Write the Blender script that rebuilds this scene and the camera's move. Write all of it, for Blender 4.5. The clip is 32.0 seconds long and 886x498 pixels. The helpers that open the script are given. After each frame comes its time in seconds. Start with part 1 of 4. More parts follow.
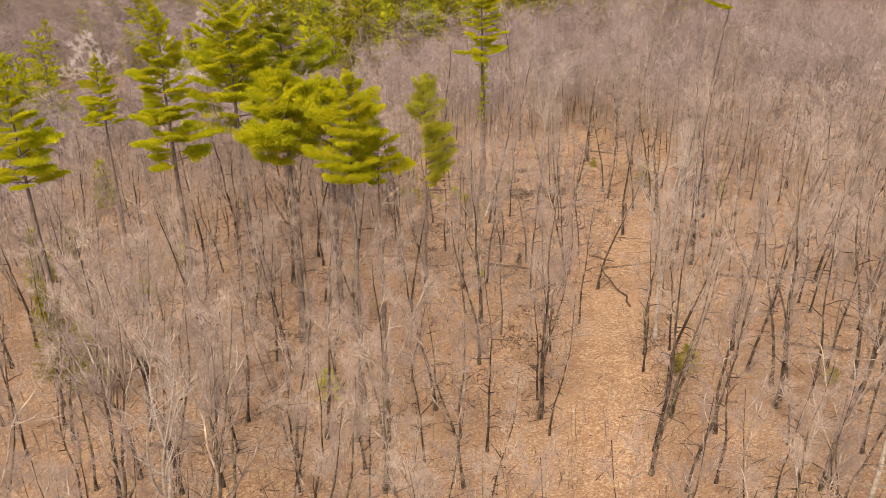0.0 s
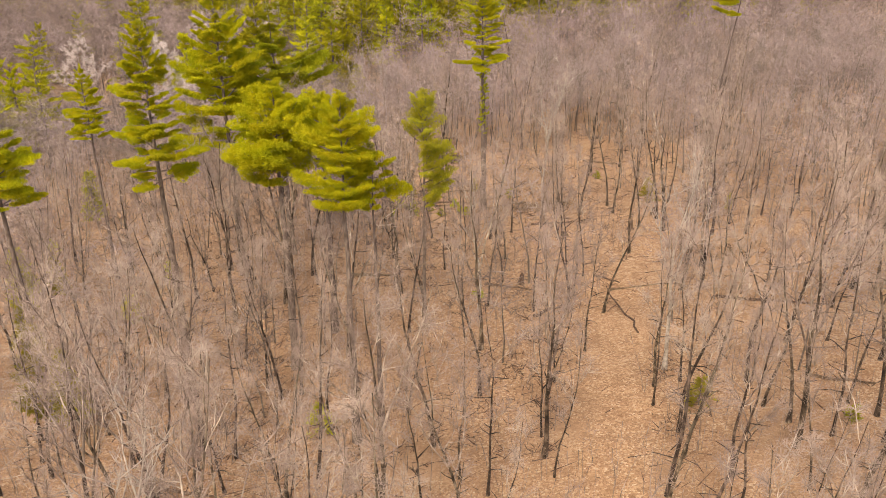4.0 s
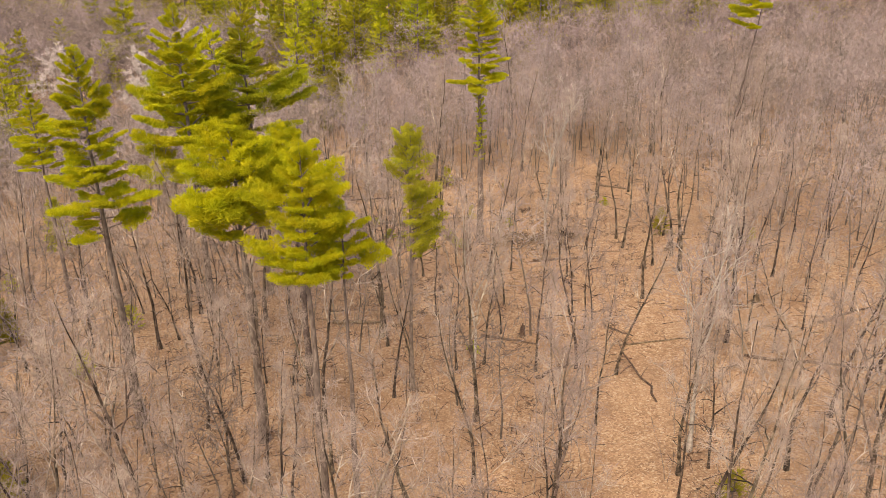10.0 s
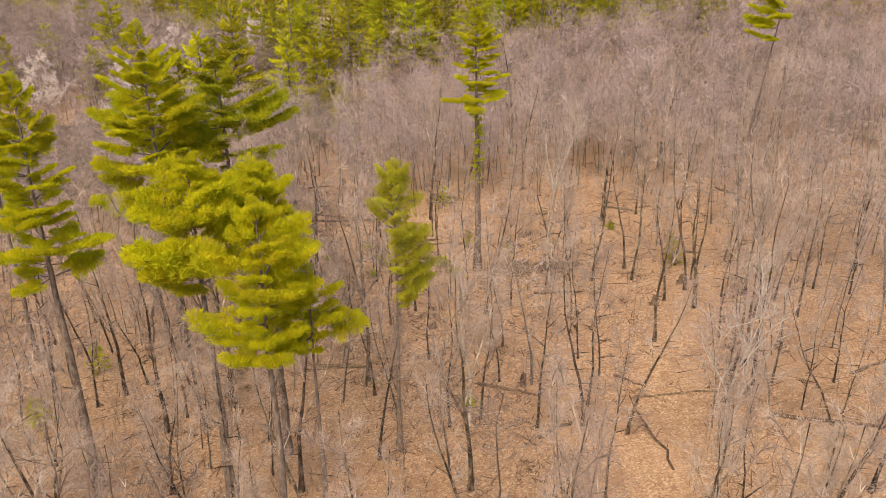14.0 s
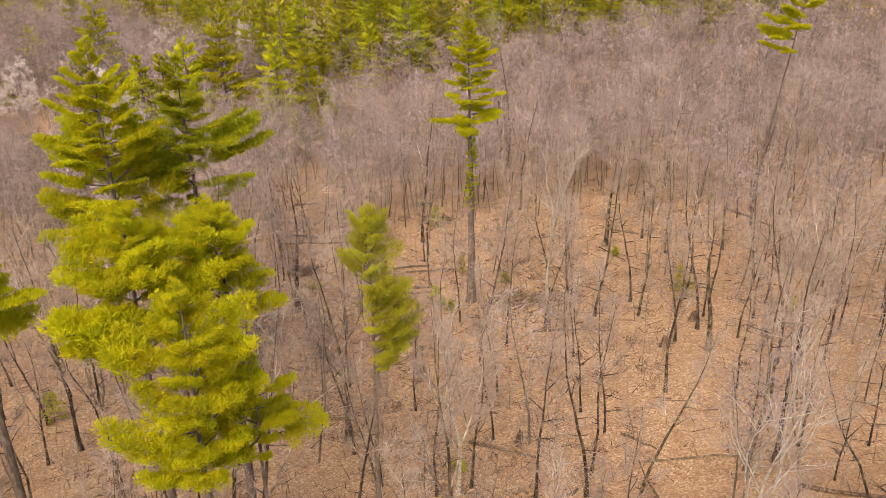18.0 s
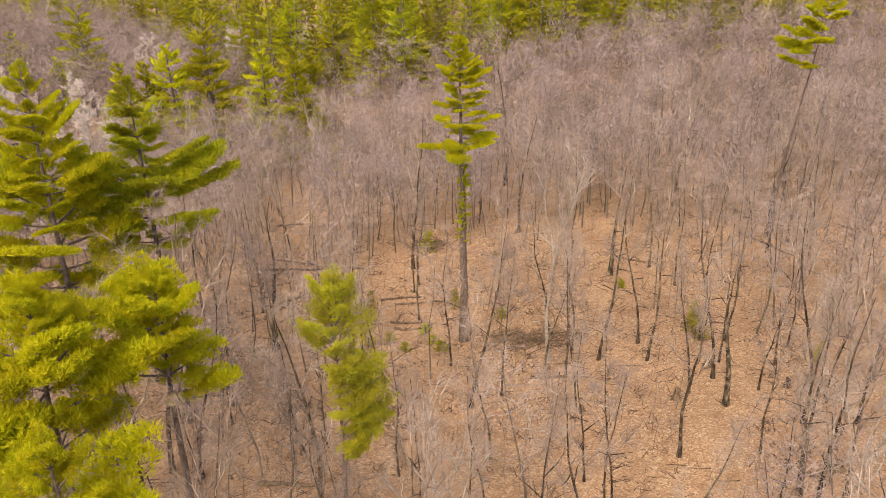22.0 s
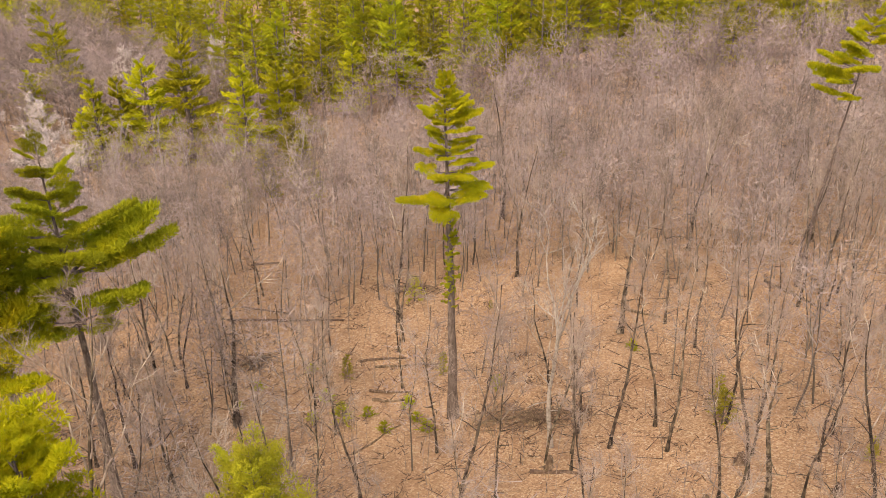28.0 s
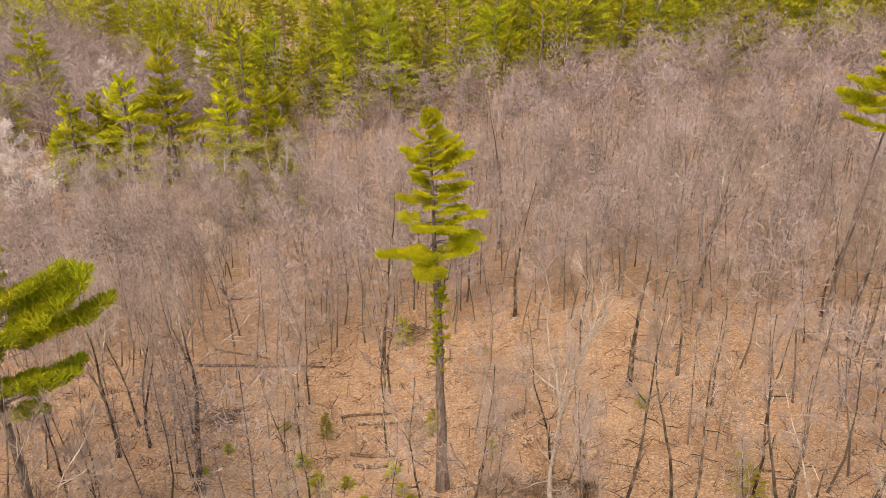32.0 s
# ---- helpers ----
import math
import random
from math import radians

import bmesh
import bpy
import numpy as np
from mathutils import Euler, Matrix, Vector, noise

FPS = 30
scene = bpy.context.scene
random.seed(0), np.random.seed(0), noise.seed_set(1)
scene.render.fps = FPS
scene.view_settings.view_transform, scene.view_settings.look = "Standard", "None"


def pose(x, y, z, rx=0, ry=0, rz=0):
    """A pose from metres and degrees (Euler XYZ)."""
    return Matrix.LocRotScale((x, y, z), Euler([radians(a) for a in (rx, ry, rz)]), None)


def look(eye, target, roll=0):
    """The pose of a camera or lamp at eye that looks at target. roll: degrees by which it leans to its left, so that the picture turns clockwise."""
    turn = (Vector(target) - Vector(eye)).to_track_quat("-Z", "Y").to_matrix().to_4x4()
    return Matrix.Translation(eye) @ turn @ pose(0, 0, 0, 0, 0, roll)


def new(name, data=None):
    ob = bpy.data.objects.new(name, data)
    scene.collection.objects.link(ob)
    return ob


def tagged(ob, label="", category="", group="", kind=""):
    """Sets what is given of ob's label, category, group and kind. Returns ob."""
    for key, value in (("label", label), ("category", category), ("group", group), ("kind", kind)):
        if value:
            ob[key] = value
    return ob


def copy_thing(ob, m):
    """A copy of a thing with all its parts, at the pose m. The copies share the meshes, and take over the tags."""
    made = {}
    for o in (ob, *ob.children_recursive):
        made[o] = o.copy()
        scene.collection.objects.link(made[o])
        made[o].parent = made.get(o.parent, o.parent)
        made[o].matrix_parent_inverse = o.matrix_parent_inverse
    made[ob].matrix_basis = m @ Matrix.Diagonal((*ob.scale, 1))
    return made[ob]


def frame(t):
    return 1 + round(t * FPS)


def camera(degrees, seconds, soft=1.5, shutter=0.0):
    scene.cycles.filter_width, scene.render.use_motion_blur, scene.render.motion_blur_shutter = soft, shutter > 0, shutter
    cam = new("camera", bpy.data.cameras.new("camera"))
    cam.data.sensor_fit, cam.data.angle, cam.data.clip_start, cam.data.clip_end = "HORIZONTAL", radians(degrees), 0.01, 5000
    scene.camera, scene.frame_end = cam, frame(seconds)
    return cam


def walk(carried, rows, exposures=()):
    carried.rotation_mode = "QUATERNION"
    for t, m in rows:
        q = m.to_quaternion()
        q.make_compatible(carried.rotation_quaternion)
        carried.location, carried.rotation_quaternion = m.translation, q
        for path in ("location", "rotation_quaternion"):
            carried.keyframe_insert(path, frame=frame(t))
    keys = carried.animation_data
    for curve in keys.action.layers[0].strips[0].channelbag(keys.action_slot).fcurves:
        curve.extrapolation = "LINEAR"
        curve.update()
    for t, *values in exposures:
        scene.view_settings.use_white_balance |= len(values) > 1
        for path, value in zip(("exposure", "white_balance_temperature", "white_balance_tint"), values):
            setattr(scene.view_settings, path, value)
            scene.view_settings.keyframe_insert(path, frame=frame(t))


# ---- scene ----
cam = camera(55.8, 32.0, soft=0.75)
# seconds, place in metres, pitch, yaw, lean in degrees
ROWS = [
    (0.0, 0.000, 0.000, 36.000, -24.93, -0.10, 0.17),
    (0.5, 0.002, 0.250, 36.030, -24.93, -0.10, 0.17),
    (1.0, 0.004, 0.568, 36.068, -24.93, -0.09, 0.17),
    (1.5, 0.007, 0.944, 36.113, -24.93, -0.09, 0.17),
    (2.0, 0.010, 1.368, 36.164, -24.93, -0.09, 0.17),
    (2.5, 0.014, 1.824, 36.218, -24.94, -0.09, 0.17),
    (3.0, 0.027, 2.312, 36.263, -24.94, -0.09, 0.17),
    (3.5, 0.062, 2.858, 36.279, -24.94, -0.09, 0.17),
    (4.5, 0.165, 4.139, 36.288, -24.94, -0.09, 0.18),
    (5.5, 0.273, 5.471, 36.296, -24.94, -0.08, 0.18),
    (6.5, 0.390, 6.927, 36.306, -24.95, -0.08, 0.19),
    (8.0, 0.586, 9.286, 36.276, -24.95, -0.08, 0.19),
    (9.5, 0.782, 11.625, 36.225, -24.95, -0.08, 0.19),
    (11.0, 0.978, 13.956, 36.179, -24.94, -0.07, 0.19),
    (12.5, 1.194, 16.420, 36.188, -24.94, -0.05, 0.19),
    (14.0, 1.430, 19.034, 36.200, -24.94, -0.03, 0.18),
    (15.5, 1.726, 21.605, 36.196, -24.97, -0.03, 0.18),
    (17.0, 2.024, 24.110, 36.188, -25.00, -0.02, 0.17),
    (18.0, 2.241, 25.743, 36.172, -25.03, -0.02, 0.18),
    (19.0, 2.473, 27.465, 36.154, -25.07, -0.02, 0.19),
    (20.0, 2.697, 29.177, 36.144, -25.07, -0.00, 0.19),
    (21.0, 2.916, 30.876, 36.133, -25.08, 0.02, 0.19),
    (22.0, 3.120, 32.617, 36.111, -25.08, 0.03, 0.20),
    (23.0, 3.310, 34.258, 36.092, -25.08, 0.05, 0.21),
    (24.0, 3.505, 35.923, 36.088, -25.07, 0.05, 0.21),
    (25.0, 3.701, 37.650, 36.088, -25.05, 0.06, 0.20),
    (26.5, 3.945, 40.251, 36.108, -25.04, 0.07, 0.21),
    (28.0, 4.189, 42.899, 36.131, -25.03, 0.07, 0.23),
    (29.0, 4.364, 44.682, 36.156, -24.99, 0.06, 0.23),
    (30.0, 4.539, 46.436, 36.182, -24.95, 0.04, 0.23),
    (31.0, 4.714, 48.188, 36.210, -24.91, 0.03, 0.24),
    (32.0, 4.895, 50.000, 36.238, -24.86, 0.02, 0.24),
]
walk(cam, [(t, pose(x, y, z, 90 + pitch, roll, yaw)) for t, x, y, z, pitch, yaw, roll in ROWS], exposures=[(0.0, 0.48, 7600, 10), (32.0, 0.48, 7600, 10)])

# ---- light: a bright, thinly overcast spring sky ----
SUN_EL, SUN_AZ = radians(52), radians(200)
world = bpy.data.worlds.new("sky")
scene.world = world
world.use_nodes = True
wn, wl = world.node_tree.nodes, world.node_tree.links
sky = wn.new("ShaderNodeTexSky")
sky.sky_type, sky.sun_disc = "NISHITA", False
sky.sun_elevation, sky.sun_rotation = SUN_EL, SUN_AZ
sky.air_density, sky.dust_density, sky.ozone_density = 1.0, 6.0, 0.6
wn["Background"].inputs["Strength"].default_value = 0.21
wl.new(sky.outputs[0], wn["Background"].inputs["Color"])
sun = new("sun", bpy.data.lights.new("sun", "SUN"))
sun.data.energy, sun.data.angle, sun.data.color = 1.9, radians(45), (1.0, 0.93, 0.82)
sun.matrix_basis = look((0, 0, 0), (-math.sin(SUN_AZ) * math.cos(SUN_EL), -math.cos(SUN_AZ) * math.cos(SUN_EL), -math.sin(SUN_EL)))


# ---- materials ----
def mat(name, stops, scale, detail=6.0, rough=0.85, bump=0.0, bump_scale=None, stretch=(1, 1, 1), by_object=0.0, by_island=0.0, through_light=0.0, second=None):
    """Noise-driven colour between stops, a second larger scale of stains, fine relief, spread from object to object."""
    m = bpy.data.materials.new(name)
    m.use_nodes = True
    n, l = m.node_tree.nodes, m.node_tree.links
    bsdf = n["Principled BSDF"]
    bsdf.inputs["Roughness"].default_value = rough
    bsdf.inputs["Specular IOR Level"].default_value = 0.25
    geo = n.new("ShaderNodeTexCoord")
    mp = n.new("ShaderNodeMapping")
    mp.inputs["Scale"].default_value = stretch
    l.new(geo.outputs["Object"], mp.inputs["Vector"])
    tex = n.new("ShaderNodeTexNoise")
    tex.inputs["Scale"].default_value, tex.inputs["Detail"].default_value = scale, detail
    l.new(mp.outputs[0], tex.inputs["Vector"])
    ramp = n.new("ShaderNodeValToRGB")
    els = ramp.color_ramp.elements
    for i, (p, c) in enumerate(stops):
        e = els[i] if i < 2 else els.new(p)
        e.position, e.color = p, (*c, 1)
    l.new(tex.outputs["Fac"], ramp.inputs[0])
    col = ramp.outputs[0]
    if second:
        big = n.new("ShaderNodeTexNoise")
        big.inputs["Scale"].default_value, big.inputs["Detail"].default_value = second[0], 3.0
        l.new(geo.outputs["Object"], big.inputs["Vector"])
        r2 = n.new("ShaderNodeValToRGB")
        r2.color_ramp.elements[0].position, r2.color_ramp.elements[1].position = second[2], second[3]
        l.new(big.outputs["Fac"], r2.inputs[0])
        mx = n.new("ShaderNodeMix")
        mx.data_type = "RGBA"
        mx.inputs["B"].default_value = (*second[1], 1)
        l.new(r2.outputs[0], mx.inputs["Factor"])
        l.new(col, mx.inputs["A"])
        col = mx.outputs["Result"]
    if by_object or by_island:
        info = n.new("ShaderNodeObjectInfo")
        geom = n.new("ShaderNodeNewGeometry")
        hs = n.new("ShaderNodeHueSaturation")
        src = geom.outputs["Random Per Island"] if by_island else info.outputs["Random"]
        k = by_island or by_object
        rng = n.new("ShaderNodeMapRange")
        rng.inputs["To Min"].default_value, rng.inputs["To Max"].default_value = 1 - k, 1 + k
        l.new(src, rng.inputs["Value"])
        l.new(rng.outputs[0], hs.inputs["Value"])
        l.new(col, hs.inputs["Color"])
        rh = n.new("ShaderNodeMapRange")
        rh.inputs["To Min"].default_value, rh.inputs["To Max"].default_value = 0.5 - k * 0.045, 0.5 + k * 0.045
        l.new(info.outputs["Random"], rh.inputs["Value"])
        l.new(rh.outputs[0], hs.inputs["Hue"])
        col = hs.outputs[0]
    l.new(col, bsdf.inputs["Base Color"])
    if bump:
        bt = n.new("ShaderNodeTexNoise")
        bt.inputs["Scale"].default_value, bt.inputs["Detail"].default_value = bump_scale or scale, 8.0
        l.new(mp.outputs[0], bt.inputs["Vector"])
        b = n.new("ShaderNodeBump")
        b.inputs["Strength"].default_value, b.inputs["Distance"].default_value = bump, 0.05
        l.new(bt.outputs["Fac"], b.inputs["Height"])
        l.new(b.outputs[0], bsdf.inputs["Normal"])
    if through_light:
        tr = n.new("ShaderNodeBsdfTranslucent")
        l.new(col, tr.inputs["Color"])
        ms = n.new("ShaderNodeMixShader")
        ms.inputs[0].default_value = through_light
        l.new(bsdf.outputs[0], ms.inputs[1])
        l.new(tr.outputs[0], ms.inputs[2])
        l.new(ms.outputs[0], n["Material Output"].inputs["Surface"])
    return m


def litter_material():
    """Dry fallen leaves: leaf-sized cells of tan, straw and rust over darker gaps, with large darker and pale patches.
    """
    m = bpy.data.materials.new("leaf_litter")
    m.use_nodes = True
    n, l = m.node_tree.nodes, m.node_tree.links
    bsdf = n["Principled BSDF"]
    bsdf.inputs["Roughness"].default_value, bsdf.inputs["Specular IOR Level"].default_value = 0.8, 0.25
    co = n.new("ShaderNodeTexCoord").outputs["Object"]
    warp = n.new("ShaderNodeTexNoise")
    warp.inputs["Scale"].default_value = 3.0
    l.new(co, warp.inputs["Vector"])
    add = n.new("ShaderNodeVectorMath")
    add.operation = "MULTIPLY_ADD"
    add.inputs[1].default_value = (0.25, 0.25, 0.25)
    l.new(warp.outputs["Color"], add.inputs[0])
    l.new(co, add.inputs[2])
    vor = n.new("ShaderNodeTexVoronoi")
    vor.inputs["Scale"].default_value = 10.0
    l.new(add.outputs[0], vor.inputs["Vector"])
    sep = n.new("ShaderNodeSeparateColor")
    l.new(vor.outputs["Color"], sep.inputs[0])
    ramp = n.new("ShaderNodeValToRGB")
    for i, (p, c) in enumerate(LITTER):
        e = ramp.color_ramp.elements[i] if i < 2 else ramp.color_ramp.elements.new(p)
        e.position, e.color = p, (*c, 1)
    l.new(sep.outputs[0], ramp.inputs[0])
    col = ramp.outputs[0]
    for scale, tint, lo, hi, k in ((2.6, (0.17, 0.088, 0.046), 0.54, 0.7, 0.55), (0.9, (0.21, 0.112, 0.06), 0.5, 0.72, 0.6), (0.11, (0.194, 0.115, 0.0684), 0.48, 0.7, 0.55), (0.23, (0.432, 0.288, 0.187), 0.52, 0.75, 0.45)):
        t = n.new("ShaderNodeTexNoise")
        t.inputs["Scale"].default_value, t.inputs["Detail"].default_value = scale, 7.0
        l.new(co, t.inputs["Vector"])
        r = n.new("ShaderNodeMapRange")
        r.inputs["From Min"].default_value, r.inputs["From Max"].default_value, r.inputs["To Max"].default_value = lo, hi, k
        l.new(t.outputs["Fac"], r.inputs["Value"])
        mx = n.new("ShaderNodeMix")
        mx.data_type = "RGBA"
        mx.inputs["B"].default_value = (*tint, 1)
        l.new(r.outputs[0], mx.inputs["Factor"])
        l.new(col, mx.inputs["A"])
        col = mx.outputs["Result"]
    l.new(col, bsdf.inputs["Base Color"])
    b = n.new("ShaderNodeBump")
    b.inputs["Strength"].default_value, b.inputs["Distance"].default_value = 0.7, 0.1
    hm = n.new("ShaderNodeMath")
    hm.operation = "ADD"
    l.new(vor.outputs["Distance"], hm.inputs[0])
    l.new(sep.outputs[1], hm.inputs[1])
    l.new(hm.outputs[0], b.inputs["Height"])
    l.new(b.outputs[0], bsdf.inputs["Normal"])
    return m


LITTER = [(0.0, (0.211, 0.123, 0.072)), (0.25, (0.305, 0.183, 0.11)), (0.6, (0.385, 0.241, 0.146)), (0.88, (0.441, 0.298, 0.19)), (1.0, (0.522, 0.411, 0.299))]
M_LITTER = litter_material()
M_BARK = mat("grey_brown_bark", [(0.36, (0.016, 0.011, 0.008)), (0.52, (0.07, 0.049, 0.036)), (0.68, (0.21, 0.16, 0.127))], 3.2, bump=0.8, bump_scale=9.0, stretch=(1, 1, 0.5), by_object=0.4, second=(0.5, (0.134, 0.112, 0.0837), 0.52, 0.78))
M_LIMB = mat("grey_limb_bark", [(0.3, (0.10, 0.072, 0.055)), (0.5, (0.235, 0.182, 0.15)), (0.7, (0.46, 0.39, 0.34))], 1.6, bump=0.4, by_object=0.3)
M_TWIG = mat("mauve_brown_twigs", [(0.3, (0.215, 0.159, 0.138)), (0.7, (0.40, 0.32, 0.285))], 0.6, by_object=0.24)
M_PALE = mat("pale_smooth_bark", [(0.3, (0.18, 0.148, 0.13)), (0.6, (0.39, 0.345, 0.31))], 4.0, bump=0.3, by_object=0.12)
M_WHITE_TWIG = mat("whitish_twigs", [(0.3, (0.42, 0.355, 0.345)), (0.7, (0.60, 0.53, 0.515))], 0.8, by_island=0.2)
M_PALE_TWIG = mat("pale_twigs", [(0.3, (0.24, 0.19, 0.175)), (0.7, (0.36, 0.295, 0.272))], 0.8, by_object=0.1)
M_PINE_BARK = mat("pine_bark", [(0.3, (0.0675, 0.0488, 0.0413)), (0.6, (0.165, 0.128, 0.112)), (0.8, (0.24, 0.203, 0.188))], 7.0, bump=1.0, stretch=(1, 1, 0.3), by_object=0.15)
M_NEEDLE = mat("yellow_green_pine_needles", [(0.3, (0.26, 0.29, 0.009)), (0.5, (0.39, 0.385, 0.011)), (0.75, (0.52, 0.455, 0.014))], 0.9, by_object=0.1, through_light=0.46)
M_NEEDLE_DARK = mat("deep_green_needles", [(0.3, (0.195, 0.225, 0.010)), (0.55, (0.315, 0.32, 0.012)), (0.8, (0.43, 0.40, 0.015))], 0.8, by_object=0.2, through_light=0.45)
# Needles darkened in colour for the shade inside the far wood.
M_NEEDLE_FAR = mat("far_pine_needles", [(0.3, (0.125, 0.125, 0.007)), (0.55, (0.265, 0.25, 0.008)), (0.8, (0.41, 0.36, 0.010))], 0.5, by_object=0.3, through_light=0.3)
M_CEDAR = mat("olive_cedar_sprays", [(0.3, (0.20, 0.19, 0.010)), (0.55, (0.32, 0.29, 0.013)), (0.8, (0.42, 0.37, 0.018))], 0.6, by_object=0.25, through_light=0.35)
# Brighter copy for the edge pines: sunlight is put into the needle colour.
M_NEEDLE_EDGE = mat("sunlit_pine_needles", [(0.3, (0.23, 0.235, 0.008)), (0.55, (0.36, 0.345, 0.010)), (0.8, (0.47, 0.42, 0.012))], 0.5, by_object=0.2, through_light=0.35)
M_OLIVE = mat("olive_needles", [(0.3, (0.23, 0.245, 0.016)), (0.55, (0.36, 0.35, 0.024)), (0.8, (0.46, 0.42, 0.032))], 0.9, by_object=0.2, through_light=0.42)
M_SHRUB = mat("olive_evergreen_sprays", [(0.3, (0.18, 0.175, 0.0132)), (0.7, (0.39, 0.345, 0.03))], 2.0, by_object=0.3, through_light=0.3)
M_ROT = mat("rotting_wood", [(0.3, (0.0525, 0.0338, 0.0225)), (0.55, (0.143, 0.0938, 0.0638)), (0.8, (0.27, 0.203, 0.15))], 5.0, bump=0.8, stretch=(1, 1, 0.4), by_object=0.35)
M_FAR_TWIG = mat("far_crown_twigs", [(0.3, (0.185, 0.138, 0.136)), (0.7, (0.305, 0.24, 0.236))], 0.35, by_island=0.13)
M_FAR_DARK = mat("far_dark_twigs", [(0.3, (0.10, 0.073, 0.063)), (0.7, (0.185, 0.142, 0.126))], 0.35, by_island=0.13)
M_FAR_PALE = mat("far_pale_twigs", [(0.3, (0.235, 0.184, 0.182)), (0.7, (0.37, 0.305, 0.30))], 0.35, by_island=0.13)
M_FAR_LIMB = mat("pale_grey_limbs", [(0.3, (0.15, 0.117, 0.108)), (0.7, (0.33, 0.275, 0.255))], 0.4, by_island=0.3)
M_FAR_TRUNK = mat("weathered_grey_trunks", [(0.3, (0.048, 0.036, 0.03)), (0.7, (0.19, 0.148, 0.128))], 0.25, by_island=0.35)
M_BRUSH = mat("rusty_brush", [(0.3, (0.065, 0.04, 0.026)), (0.7, (0.23, 0.155, 0.11))], 3.0, bump=0.3, by_object=0.4)
M_WATER = mat("dark_stream_water", [(0.3, (0.012, 0.010, 0.009)), (0.7, (0.03, 0.024, 0.02))], 0.5, rough=0.12, bump=0.1, bump_scale=3.0)


# ---- mesh helpers ----
rnd = random.Random(7)


def U(a, b):
    return rnd.uniform(a, b)


class Shape:
    """Collects vertices and faces of one mesh."""

    def __init__(self):
        self.v, self.f = [], []

    def tube(self, pts, radii, n=6, cap=True):
        base = len(self.v)
        for i, p in enumerate(pts):
            a, b = pts[max(i - 1, 0)], pts[min(i + 1, len(pts) - 1)]
            d = (b - a).normalized()
            u = d.cross(Vector((0.31, 0.95, 0.07)))
            if u.length < 0.05:
                u = d.cross(Vector((1, 0, 0)))
            u.normalize()
            w = d.cross(u)
            for k in range(n):
                t = 2 * math.pi * k / n
                self.v.append(p + (u * math.cos(t) + w * math.sin(t)) * radii[i])
        for i in range(len(pts) - 1):
            for k in range(n):
                a, b = base + i * n + k, base + i * n + (k + 1) % n
                self.f.append((a, b, b + n, a + n))
        if cap:
            self.f.append(tuple(base + (len(pts) - 1) * n + k for k in range(n)))

    def spike(self, p, q, r):
        """A tapering three-sided twig from p to the point q."""
        d = (q - p).normalized()
        u = d.cross(Vector((0.3, 0.2, 0.93)))
        u = u.normalized() if u.length > 0.05 else Vector((1, 0, 0))
        w = d.cross(u)
        b = len(self.v)
        self.v += [p + u * r, p - u * r * 0.5 + w * r * 0.87, p - u * r * 0.5 - w * r * 0.87, q]
        self.f += [(b, b + 1, b + 3), (b + 1, b + 2, b + 3), (b + 2, b, b + 3)]

    def needle(self, p, d, side, length, width):
        """One bundle of needles, a long thin blade."""
        b = len(self.v)
        self.v += [p - side * width * 0.5, p + side * width * 0.5, p + d * length]
        self.f.append((b, b + 1, b + 2))

    def mesh(self, name, material, smooth=False):
        me = bpy.data.meshes.new(name)
        me.from_pydata([tuple(x) for x in self.v], [], self.f)
        me.materials.append(material)
        if smooth:
            me.polygons.foreach_set("use_smooth", [True] * len(me.polygons))
        me.update()
        return me


def part(name, me, parent, label="", m=None):
    ob = new(name, me)
    ob.parent = parent
    if m is not None:
        ob.matrix_basis = m
    if label:
        ob["label"] = label
    return ob


def bent(p, d, length, steps, wobble, lift=0.0):
    """A path that wanders from p along d, curving upward by lift."""
    pts, d = [p.copy()], d.normalized()
    for i in range(steps):
        d = (d + Vector((U(-1, 1), U(-1, 1), U(-1, 1))) * wobble + Vector((0, 0, lift))).normalized()
        pts.append(pts[-1] + d * (length / steps))
    return pts


def aside(d, spread, turn):
    """A direction at spread degrees from d, turned round it."""
    u = d.cross(Vector((0, 0, 1)))
    u = u.normalized() if u.length > 0.05 else Vector((1, 0, 0))
    w = d.cross(u)
    s = radians(spread)
    return (d * math.cos(s) + (u * math.cos(turn) + w * math.sin(turn)) * math.sin(s)).normalized()


# ---- the ground ----
def smooth(a, b, x):
    t = min(max((x - a) / (b - a), 0.0), 1.0)
    return t * t * (3 - 2 * t)


def stream_y(x):
    return 179 + 2.0 * math.sin(x * 0.06) - 0.10 * (x + 50)


def ground_z(x, y):
    xx = 75 * math.tanh(x / 75)
    z = 3.85 + 0.11 * (xx - 12.7) - 0.045 * (min(y, 230) - 61.4) - 1.5 * smooth(72, 94, y)
    z += 0.16 * math.sin(x * 0.31 + 1.3) * math.sin(y * 0.23) + 0.09 * math.sin(x * 0.83 + y * 0.57)
    if x < 10:
        z -= 2.2 * math.exp(-((y - stream_y(x)) / 6.0) ** 2) * smooth(10, -25, x)
    return z


def spaced(fine, step, far):
    """Coordinates at an even step near the middle, growing outward."""
    out, x, s = [], 0.0, step
    while x < far:
        out.append(x)
        x += s
        if x > fine:
            s *= 1.25
    return out + [far]


